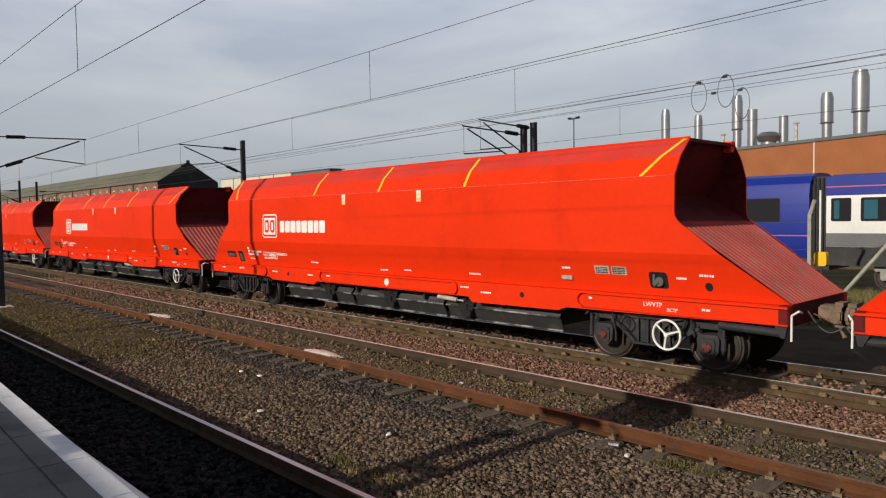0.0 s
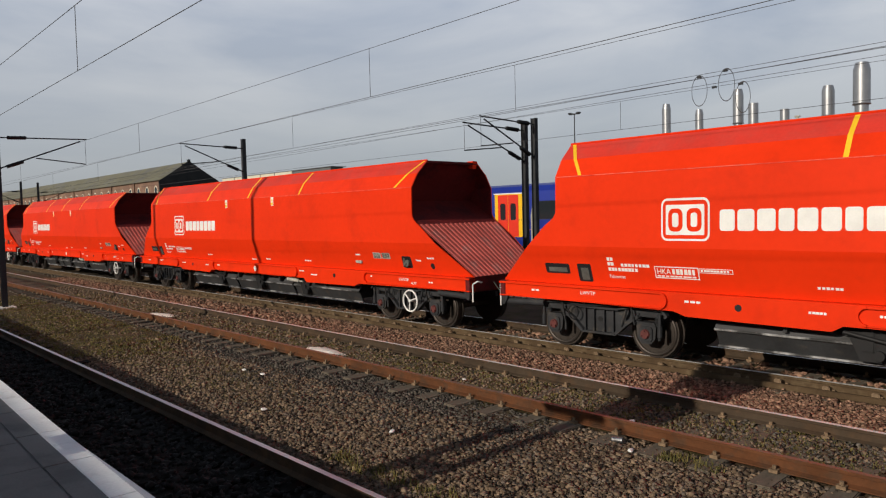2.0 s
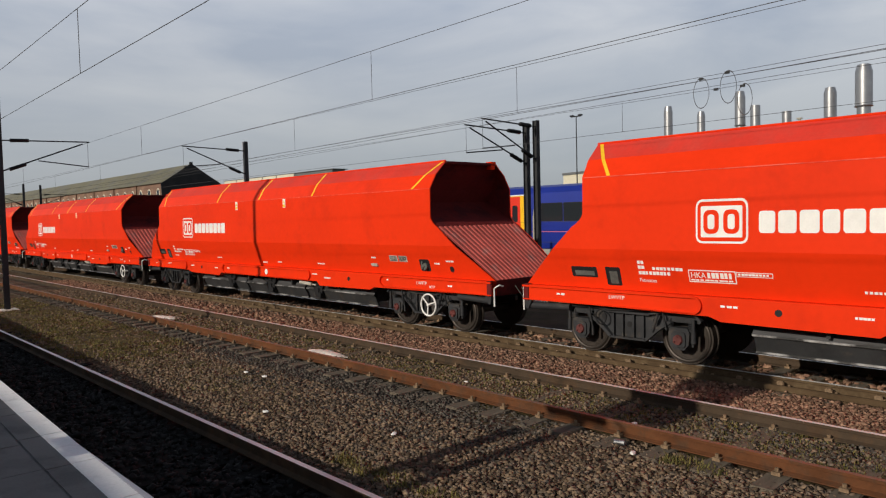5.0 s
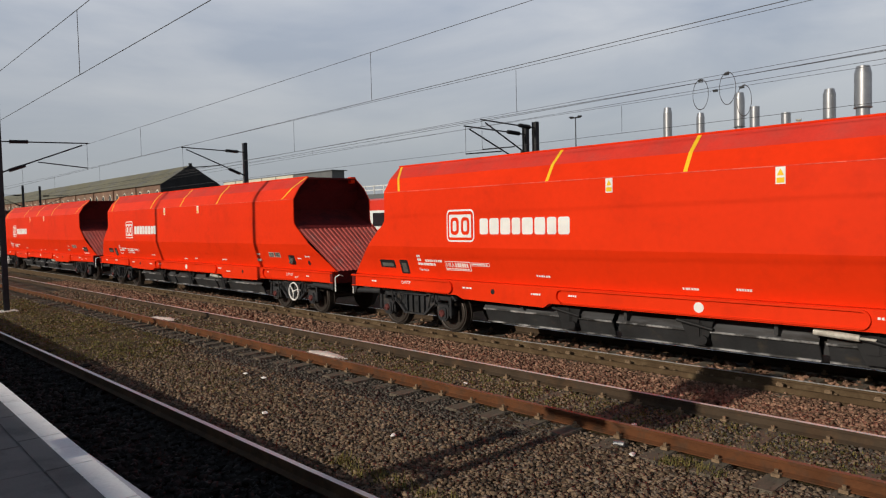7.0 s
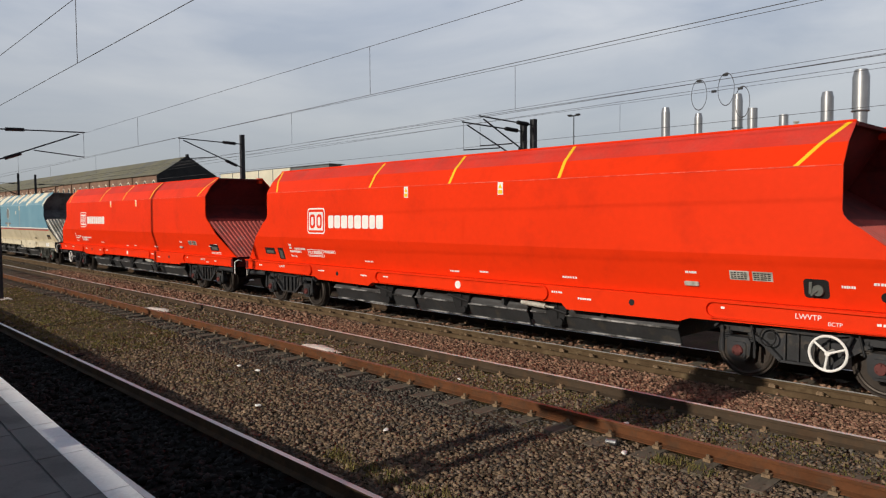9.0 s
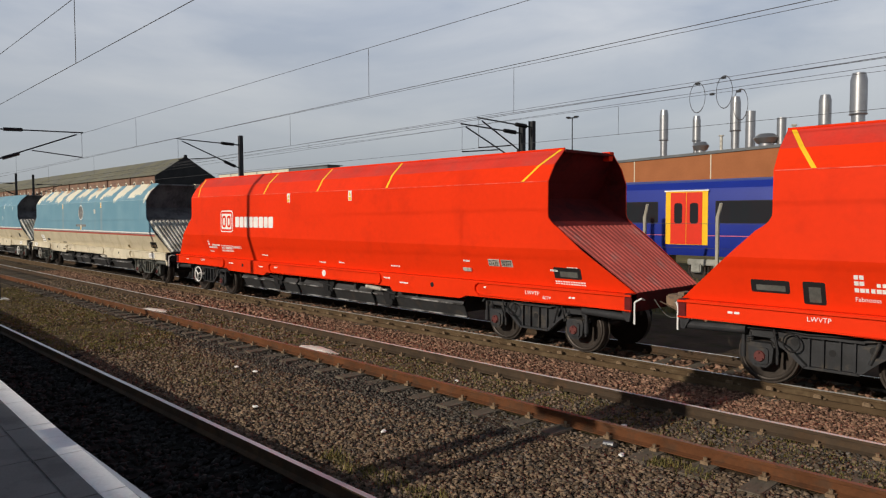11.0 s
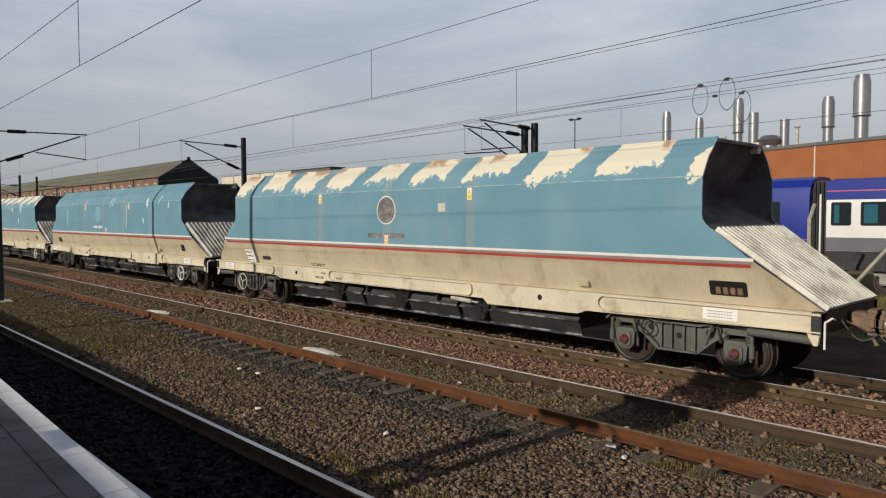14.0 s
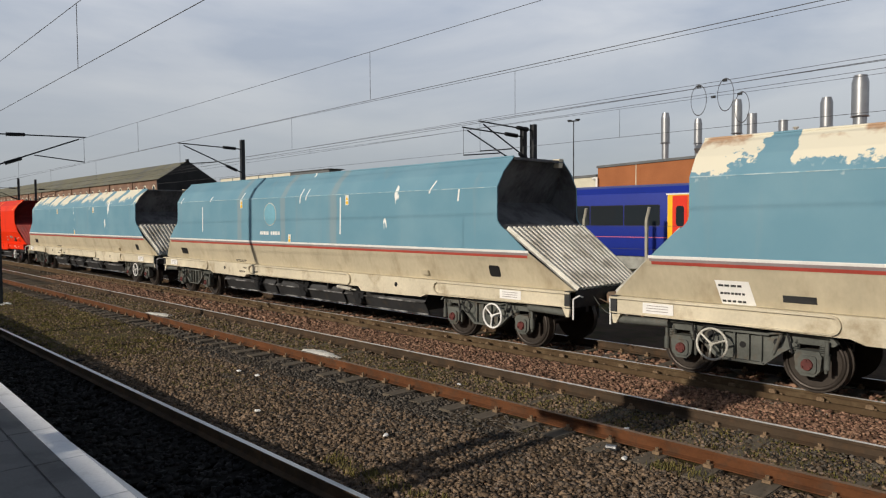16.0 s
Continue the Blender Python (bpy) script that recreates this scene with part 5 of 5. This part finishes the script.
# ---- buildings ----
def build_brick_works():
    """The works with steel flues; its long wall runs a little askew to the line."""
    turn = math.degrees(math.atan2(8.3, -28.6)) - 180
    b = thing("brick_works", "orange brick works building with a flat roof", "building", at=(-14.9, 55.5, -0.2), turn=turn)
    # local x runs along the wall, the near end towards the camera's right
    part("wall", box(B(), -29.8, 60, 0, 30, 0, 8.05), BRICK, b)
    part("coping", box(B(), -29.9, 60.1, -0.12, 0.4, 8.05, 8.30, 0.02), GREY_ROOF, b)
    for x in (-24.0, -14.5, -5.0, 6.0):
        part("wall_joint", box(B(), x - 0.05, x + 0.05, -0.03, 0.0, 0, 8.05), CREAM_WALL, b)
    an = thing("cream_annexe", "cream rendered annexe with a bent white flue pipe", "building", at=(-44.2, 64.0, -0.2), turn=turn)
    part("wall", box(B(), -6.5, -0.1, 0.4, 12, 0, 7.2), CREAM_WALL, an)
    part("roof_edge", box(B(), -6.6, 0.0, 0.3, 12.1, 7.2, 7.45), GREY_ROOF, an)
    bm = tube(B(), (-0.2, 0.1, 7.0), (0.9, -0.3, 7.0), 0.13)
    tube(bm, (0.9, -0.3, 7.05), (0.9, -0.3, 5.4), 0.13)
    part("flue_pipe", bm, WHITE, an)
    flues = ((-35.96, 64.22, 12.85, 0.52, 0), (-31.97, 63.06, 11.76, 0.45, 0), (-27.76, 61.84, 12.89, 0.55, 0), (-26.24, 61.39, 11.44, 0.50, 1),
             (-23.33, 60.55, 10.51, 0.45, 1), (-22.22, 60.23, 9.73, 0.16, 2), (-19.69, 59.49, 11.78, 0.56, 0), (-17.16, 58.76, 13.0, 0.72, 0),
             (-29.2, 62.25, 9.6, 0.16, 2))
    for x, y, top, r, kind in flues:
        f = thing("steel_flue", "shiny steel flue pipe standing on the works roof", "flue", "flues on the works roof", at=(x, y, 7.8))
        h = top - 7.8
        r *= 0.8
        if kind == 0:
            bm = tube(B(), (0, 0, 0), (0, 0, h * 0.45), r * 0.80, seg=24)
            part("lower_pipe", bm, STEEL_PIPE, f, smooth=True)
            bm = tube(B(), (0, 0, h * 0.42), (0, 0, h * 0.90), r, seg=24)
            tube(bm, (0, 0, h * 0.90), (0, 0, h), r, r * 0.78, seg=24)
            part("upper_pipe", bm, STEEL_PIPE, f, smooth=True)
            part("collar", ring(B(), (0, 0, h * 0.42), (0, 0, 1), r, 0.05, 24, 6), STEEL_PIPE, f)
            part("base", box(B(), -r, r, -r, r, -0.1, 0.25, 0.03), STEEL_PIPE, f)
        else:
            part("pipe", tube(B(), (0, 0, 0), (0, 0, h), r, seg=20), STEEL_PIPE if kind == 1 else GALV, f, smooth=True)
            if kind == 2:
                part("cap", tube(B(), (0, 0, h), (0, 0, h + 0.1), r * 1.8, seg=16), GALV, f)
    for x, y, r in ((-24.4, 60.2, 1.0), (-31.2, 62.4, 0.75)):
        v = thing("roof_vent", "squat round steel roof ventilator", "ventilator", "ventilators on the works roof", at=(x, y, 7.9))
        bm = tube(B(), (0, 0, 0), (0, 0, 0.7), r * 0.6, seg=20)
        part("neck", bm, STEEL_PIPE, v, smooth=True)
        bm = tube(B(), (0, 0, 0.6), (0, 0, 1.0), r * 0.75, r, seg=20)
        tube(bm, (0, 0, 1.0), (0, 0, 1.35), r, r * 0.6, seg=20)
        part("cowl", bm, STEEL_PIPE, v, smooth=True)


def build_warehouse():
    w = thing("old_warehouse", "long old brown brick warehouse with a slate roof", "building", at=(-151, 60, -0.2))
    L0 = 300.0
    part("wall", box(B(), -L0, 0, 0.0, 12.3, 0, 11.6), OLD_BRICK, w)
    bm = B()
    ends = [[bm.verts.new((x, y, z)) for y, z in ((-0.5, 11.5), (6.2, 15.6), (12.8, 11.5))] for x in (-L0, 0.3)]
    bm.faces.new((ends[0][0], ends[1][0], ends[1][1], ends[0][1]))
    bm.faces.new((ends[0][1], ends[1][1], ends[1][2], ends[0][2]))
    bm.faces.new((ends[0][0], ends[0][1], ends[0][2]))
    bm.faces.new((ends[0][0], ends[0][2], ends[1][2], ends[1][0]))
    part("roof", bm, SLATE, w)
    bm = B()
    for pts in (((0.32, -0.6, 11.3), (0.32, 6.15, 15.75), (0.32, 12.9, 11.3), (0.32, 12.9, 0), (0.32, -0.0, 0)),):
        a = [bm.verts.new(p) for p in pts]
        c = [bm.verts.new((p[0] - 0.3, p[1], p[2])) for p in pts]
        bm.faces.new(a)
        bm.faces.new(c[::-1])
        for i in range(len(a)):
            bm.faces.new((a[i], c[i], c[(i + 1) % len(a)], a[(i + 1) % len(a)]))
    part("gable", bm, TAR, w, "black boarded gable end")
    part("finial", box(B(), -0.2, 0.5, 5.9, 6.4, 15.5, 16.05), TAR, w)
    pane = mesh_of(plate(B(), [(-0.6, 0), (0.6, 0), (0.6, 1.6), (0.35, 1.95), (0, 2.1), (-0.35, 1.95), (-0.6, 1.6)], -0.05, 0.1), "window", PANE)
    arch = mesh_of(plate(B(), [(-0.85, -0.1), (0.85, -0.1), (0.85, 1.7), (0.5, 2.2), (0, 2.4), (-0.5, 2.2), (-0.85, 1.7)], -0.03, 0.1), "frame", CREAM_WALL)
    rnd = random.Random(3)
    x = -3.0
    i = 0
    while x > -200:
        for z in (8.1, 3.8):
            f = new("window_frame", arch)
            f.parent, f.location = w, (x, 0, z)
            p = new("pane", pane)
            p.parent, p.location = f, (0, -0.03, 0.05)
        if i % 3 == 2:
            part("pilaster", box(B(), x - 2.9, x - 2.2, -0.25, 0.0, 0, 11.5), OLD_BRICK, w)
        x -= 5.0
        i += 1
    lo = thing("white_shed", "low cream industrial shed with a dark roof end", "building", at=(-184, 90, -0.2))
    part("wall", box(B(), 0, 36, 0, 3.4, 0, 13.95), CREAM_WALL, lo)
    part("roof", box(B(), -0.5, 52.5, -0.1, 4, 13.95, 14.08), GREY_ROOF, lo)
    part("dark_end", box(B(), 36, 52, 0.2, 3.5, 0, 13.95), GREY_ROOF, lo)
    for x in (7, 14, 21, 28):
        part("wall_post", box(B(), x - 0.15, x + 0.15, -0.06, 0, 0, 13.95), GREY_ROOF, lo)
    # low flat-roofed block behind the coaches, with a pale guard rail on its roof
    bl = thing("flat_roofed_block", "low grey flat-roofed block with a pale roof guard rail", "building", at=(-96, 70, -0.2))
    part("wall", box(B(), 0, 20, 0, 8, 0, 6.9), GREY_ROOF, bl)
    for z in (7.55, 8.2):
        part("guard_rail", box(B(), 0.1, 19.9, 0.1, 0.2, z - 0.07, z + 0.07), EMU_WHITE, bl, "pale guard rail")
    for k in range(9):
        part("rail_post", box(B(), 0.1 + 2.45 * k, 0.24 + 2.45 * k, 0.1, 0.2, 6.9, 8.2), EMU_WHITE, bl)


def build_lamp(x, y, h):
    m = thing("yard_lamp", "tall thin yard lamp post with a flat head", "lamp post", at=(x, y, -0.2))
    part("post", tube(B(), (0, 0, 0), (0, 0, h), 0.04, 0.028, seg=10), MAST, m)
    bm = box(B(), -0.32, 0.32, -0.06, 0.06, h - 0.04, h + 0.01)
    box(bm, -0.38, -0.16, -0.10, 0.10, h, h + 0.07, 0.02)
    box(bm, 0.16, 0.38, -0.10, 0.10, h, h + 0.07, 0.02)
    part("head", bm, MAST, m)


def build_fence_posts():
    """Pale cranked concrete fence posts in front of the parked coaches."""
    for x in (-26.0, -23.4, -20.8, -18.2, -15.6, -13.0, -10.4, -7.72):
        p = thing("fence_post", "pale concrete fence post with a cranked top", "fence post", "cranked fence posts", at=(x, 22.0, -0.2))
        bm = box(B(), -0.05, 0.05, -0.05, 0.05, 0, 2.75, 0.01)
        tube(bm, (0, 0, 2.72), (0.16, -0.1, 3.15), 0.055, seg=6)
        part("post", bm, POST_CONCRETE, p)
    st = thing("fence_strut", "pale concrete strut leaning against the fence", "fence post")
    tube_ob = tube(B(), (-7.20, 22.0, -0.22), (-5.30, 22.0, 2.25), 0.055, seg=6)
    part("strut", tube_ob, POST_CONCRETE, st)
    f = thing("fence_wire", "thin fence wires between the concrete posts", "fence wire")
    for z in (0.7, 1.5, 2.3):
        part("strand", tube(B(), (-30, 22.0, z), (-7.72, 22.0, z), 0.006, seg=5), WIRE, f)


# ---- stones, moss, grass, litter ----
STONE_V = np.array([(-1, -1, -1), (1, -1, -1), (1, 1, -1), (-1, 1, -1), (-1, -1, 1), (1, -1, 1), (1, 1, 1), (-1, 1, 1)], float) * 0.5
STONE_F = np.array([(0, 3, 2, 1), (4, 5, 6, 7), (0, 1, 5, 4), (1, 2, 6, 5), (2, 3, 7, 6), (3, 0, 4, 7)])


def scatter_stones(name, label, mat, zones, seed):
    """Loose angular stones, each a small uneven block, over zones of x0, x1, y0, y1, count, size, z."""
    rng = np.random.default_rng(seed)
    vs, fs, base = [], [], 0
    for x0, x1, y0, y1, n, size, z in zones:
        c = np.column_stack((rng.uniform(x0, x1, n), rng.uniform(y0, y1, n), z + rng.normal(0, 0.012, n)))
        s = size * rng.uniform(0.6, 1.35, (n, 1, 1)) * rng.uniform(0.6, 1.2, (n, 1, 3))
        v = STONE_V[None] * s + rng.uniform(-0.38, 0.38, (n, 8, 3)) * s
        q = rng.normal(0, 1, (n, 4))
        q /= np.linalg.norm(q, axis=1, keepdims=True)
        w, x, y, k = q.T
        r = np.stack([np.stack([1 - 2 * (y * y + k * k), 2 * (x * y - k * w), 2 * (x * k + y * w)], -1),
                      np.stack([2 * (x * y + k * w), 1 - 2 * (x * x + k * k), 2 * (y * k - x * w)], -1),
                      np.stack([2 * (x * k - y * w), 2 * (y * k + x * w), 1 - 2 * (x * x + y * y)], -1)], 1)
        v = np.einsum("nij,nkj->nki", r, v) * (1, 1, 0.72) + c[:, None]
        vs.append(v.reshape(-1, 3))
        fs.append((STONE_F[None] + 8 * np.arange(n)[:, None, None] + base).reshape(-1, 4))
        base += 8 * n
    v, f = np.concatenate(vs), np.concatenate(fs)
    me = bpy.data.meshes.new(name)
    me.vertices.add(len(v))
    me.vertices.foreach_set("co", v.ravel())
    me.loops.add(f.size)
    me.loops.foreach_set("vertex_index", f.ravel())
    me.polygons.add(len(f))
    me.polygons.foreach_set("loop_start", np.arange(0, f.size, 4))
    me.update(calc_edges=True)
    me.validate()
    me.materials.append(mat)
    return tagged(new(name, me), label, "ballast", kind="stuff")


def scatter_grass(name, label, mat, zones, seed):
    """Short blades in tufts over zones of x0, x1, y0, y1, tufts, height, z."""
    rnd = random.Random(seed)
    verts, faces = [], []
    for x0, x1, y0, y1, n, h, z in zones:
        for _ in range(n):
            cx, cy = rnd.uniform(x0, x1), rnd.uniform(y0, y1)
            for _ in range(7):
                a = rnd.uniform(0, 6.283)
                bx, by = cx + rnd.gauss(0, 0.05), cy + rnd.gauss(0, 0.05)
                hh = h * rnd.uniform(0.4, 1.2)
                lx, ly = math.cos(a) * hh * 0.5, math.sin(a) * hh * 0.5
                wx, wy = -math.sin(a) * 0.008, math.cos(a) * 0.008
                i = len(verts)
                verts += [(bx - wx, by - wy, z), (bx + wx, by + wy, z), (bx + lx, by + ly, z + hh)]
                faces.append((i, i + 1, i + 2))
    me = bpy.data.meshes.new(name)
    me.from_pydata(verts, [], faces)
    me.materials.append(mat)
    return tagged(new(name, me), label, "grass", kind="stuff")


def build_litter():
    # low heaps of spilt pale dust
    for x, y, w, d, a in ((-20.8, 8.05, 1.5, 0.62, 8), (-12.3, 8.05, 1.4, 0.62, -6)):
        bm = B()
        rings = [[bm.verts.new((0, 0, 0.06))]]
        for k in range(1, 7):
            row = []
            for q in range(28):
                t = 2 * math.pi * q / 28
                r = k / 6 * (1 + 0.6 * noise.noise(Vector((math.cos(t) * 2.6 + x, math.sin(t) * 2.6, 0.3 * k))))
                row.append(bm.verts.new((w / 2 * r * math.cos(t), d / 2 * r * math.sin(t), 0.06 * (1 - (k / 6) ** 2) - 0.012 * (k == 6) + 0.010 * noise.noise(Vector((x + q, k, 0))))))
            rings.append(row)
        for q in range(28):
            bm.faces.new((rings[0][0], rings[1][q], rings[1][(q + 1) % 28]))
            for k in range(1, 6):
                bm.faces.new((rings[k][q], rings[k + 1][q], rings[k + 1][(q + 1) % 28], rings[k][(q + 1) % 28]))
        thing("dust_heap", "low heap of pale spilt dust lying between the rails", "dust heap", "dust heaps", bm=bm, mat=DUST, at=(x, y, -0.165), turn=a, smooth=True)
    rnd = random.Random(12)
    for x, y in ((-5.0, 8.0), (-4.4, 7.0), (-7.0, 5.6), (-11.3, 6.15), (-11.9, 6.1), (-4.2, 9.35), (-9.2, 5.0), (-8.3, 8.2)):
        bm = bmesh.new()
        bmesh.ops.create_icosphere(bm, subdivisions=2, radius=0.042)
        for v in bm.verts:
            v.co = Vector((v.co.x * 1.3, v.co.y * 0.8, v.co.z * 0.45)) * (1 + 0.5 * noise.noise(v.co * 25 + Vector((x, y, 0))))
        thing("scrap_of_paper", "crumpled pale scrap of litter on the ballast", "litter", "litter on the ballast", bm=bm, mat=WHITE, at=(x, y, -0.15), turn=rnd.uniform(0, 180))
    bm = tube(B(), (-0.06, 0, 0), (0.06, 0, 0), 0.033, seg=16)
    ring(bm, (-0.06, 0, 0), (1, 0, 0), 0.028, 0.005, 16, 5)
    ring(bm, (0.06, 0, 0), (1, 0, 0), 0.028, 0.005, 16, 5)
    thing("drink_can", "empty silver drink can lying on the ballast", "can", bm=bm, mat=STEEL_PIPE, at=(-4.72, 7.22, -0.15), turn=15)


def build_trackside():
    y = thing("yellow_box", "small yellow cover on a post beside the parked coaches", "marker", at=(-7.6, 22.6, -0.2))
    part("post", tube(B(), (0, 0, 0), (0, 0, 1.3), 0.04, seg=8), MAST, y)
    bm = plate(B(), round_rect(-0.17, 0.17, 1.20, 1.62, 0.08), -0.10, 0.10)
    part("cover", bm, EMU_YELLOW, y)


def build_side_rail():
    """A second old rail lying close beside the train's track, with the chair bolts between."""
    r = thing("side_rail", "old brown rail lying beside the train's track", "rail")
    bm = box(B(), -62, 12, 10.90, 10.965, -0.165, -0.075, 0.012)
    box(bm, -62, 12, 10.87, 11.0, -0.185, -0.160)
    part("rail", bm, BROWN_RAIL, r)
    shape = mesh_of(box(B(), -0.05, 0.05, -0.035, 0.035, 0.0, 0.085, 0.012), "chair_bolt", CLIP)
    rnd = random.Random(8)
    for i in range(70):
        ob = new("chair_bolt", shape)
        ob.parent = r
        ob.location = (-40 + 0.66 * i + rnd.uniform(-0.03, 0.03), 11.055, -0.13 + rnd.uniform(-0.01, 0.01))
        ob.rotation_euler = (0, 0, rnd.uniform(-0.2, 0.2))


# ---- put it together ----
build_ground()
build_fill()
build_platform()
build_shade_casters()
build_train()
build_mast(-27.6, 5.5, 7.5, "dark steel overhead line mast beside the middle track", Y_MID, (5.55, 4.72))
build_mast(-27.9, 14.65, 6.0, "dark overhead line mast with a flange painted sunlit behind the train", Y_TRAIN, (5.62, 4.85), light=True)
build_mast(-14.75, 18.0, 5.63, "dark overhead line mast with a long cantilever arm", Y_FOURTH, (5.45, 4.62))
build_mast(-15.25, 18.1, 5.60, "dark overhead line mast standing beside its twin", Y_FOURTH - 0.2, (5.30, 4.52))
build_mast(-73.5, 16.4, 6.5, "far dark overhead line mast", 14.0, (5.6, 4.8))
build_mast(-74.8, 18.1, 6.5, "far dark overhead line mast", 20.5, (5.6, 4.8))
build_mast(-20.05, 0.4, 8.7, "dark steel overhead line mast on the platform", Y_PLAT, (5.53, 4.62), base=0.915)
build_catenary(Y_PLAT, 4.68, 5.58, -15.4, (-19, -10.8, -2), "the platform track", 0.012)
build_catenary(Y_MID, 4.68, 5.58, -27.0, (-54, -45, -37, -22.4, -10.73, 0), "the middle track", 0.010)
build_catenary(Y_TRAIN, 4.74, 5.72, -27.5, (-46, -38, -19.5, -10.3, 1), "the hopper train", 0.006)
build_catenary(Y_FOURTH, 5.27, 5.52, -18.0, (-24,), "the fourth track", 0.011)
build_extra_wires(Y_FOURTH)
build_loops(Y_FOURTH)
build_coaches()
build_brick_works()
build_warehouse()
build_lamp(-23.4, 32.0, 8.1)
build_fence_posts()
build_trackside()
build_litter()
scatter_grass("grass", "dry grass and moss between the rails", MOSS, [(-30, 2, 7.68, 8.92, 3600, 0.045, -0.175), (-32, -16, 4.3, 6.9, 3600, 0.055, -0.215), (-16, -9, 4.9, 6.2, 700, 0.05, -0.215), (-6.9, -4.2, 4.5, 4.75, 90, 0.09, -0.2), (-4.1, -3.4, 7.05, 7.25, 40, 0.08, -0.19)], 4)
scatter_grass("tall_grass", "tall dry grass in front of the parked coaches", GRASS, [(-32, 4, 18.5, 25.5, 5200, 0.45, -0.22)], 6)
scatter_stones("ballast", "brown and grey loose ballast stones", STONE, [
    (-11, 1.5, 4.02, 6.6, 46000, 0.037, -0.206), (-5.8, 1.5, 6.6, 7.46, 9000, 0.037, -0.210), (-15, -11, 4.0, 6.6, 9000, 0.037, -0.212), (-32, -15, 4.0, 7.45, 9000, 0.042, -0.220), (-14, 1.5, 7.6, 8.95, 9000, 0.034, -0.176),
    (-34, -14, 7.6, 8.95, 6000, 0.05, -0.175)], 1)
scatter_stones("ashy_ballast", "dark ashy ballast along the sleeper ends", STONE_ASH, [
    (-15, -5.5, 6.45, 7.46, 13000, 0.034, -0.210), (-12, -5, 5.7, 6.5, 2600, 0.034, -0.204), (-30, -15, 6.9, 7.46, 4000, 0.038, -0.208), (-6, 1, 8.2, 8.95, 2500, 0.03, -0.172)], 7)
# oily stones, blackened to paint the shade beside the platform
scatter_stones("oily_ballast", "oily ballast blackened as in shade between the rails beside the platform", STONE_OILY_SHADE, [(-20, 2, 1.9, 3.88, 7000, 0.05, -0.20)], 3)
scatter_stones("reddish_ballast", "reddish brown loose ballast stones beside the train", STONE_RED, [
    (-16, 2, 9.12, 10.86, 30000, 0.040, -0.178), (-40, -16, 9.12, 11.05, 9000, 0.065, -0.19), (-30, 2, 11.3, 12.6, 4500, 0.07, -0.20)], 2)
build_track(Y_PLAT, BROWN_RAIL, RAIL_GREY, RAIL_GREY, "worn track beside the platform in deep shade", wood=SLEEPER_OILY_SHADE, x0=-30.0)
build_track(Y_MID, RUST_RAIL, RAIL_DULL, RAIL_TOP, "middle track with a rust-orange rail on weathered sleepers")
build_track(Y_TRAIN, BROWN_RAIL, RAIL_TOP, RAIL_TOP, "brown railed track under the hopper train")
build_side_rail()
motions()
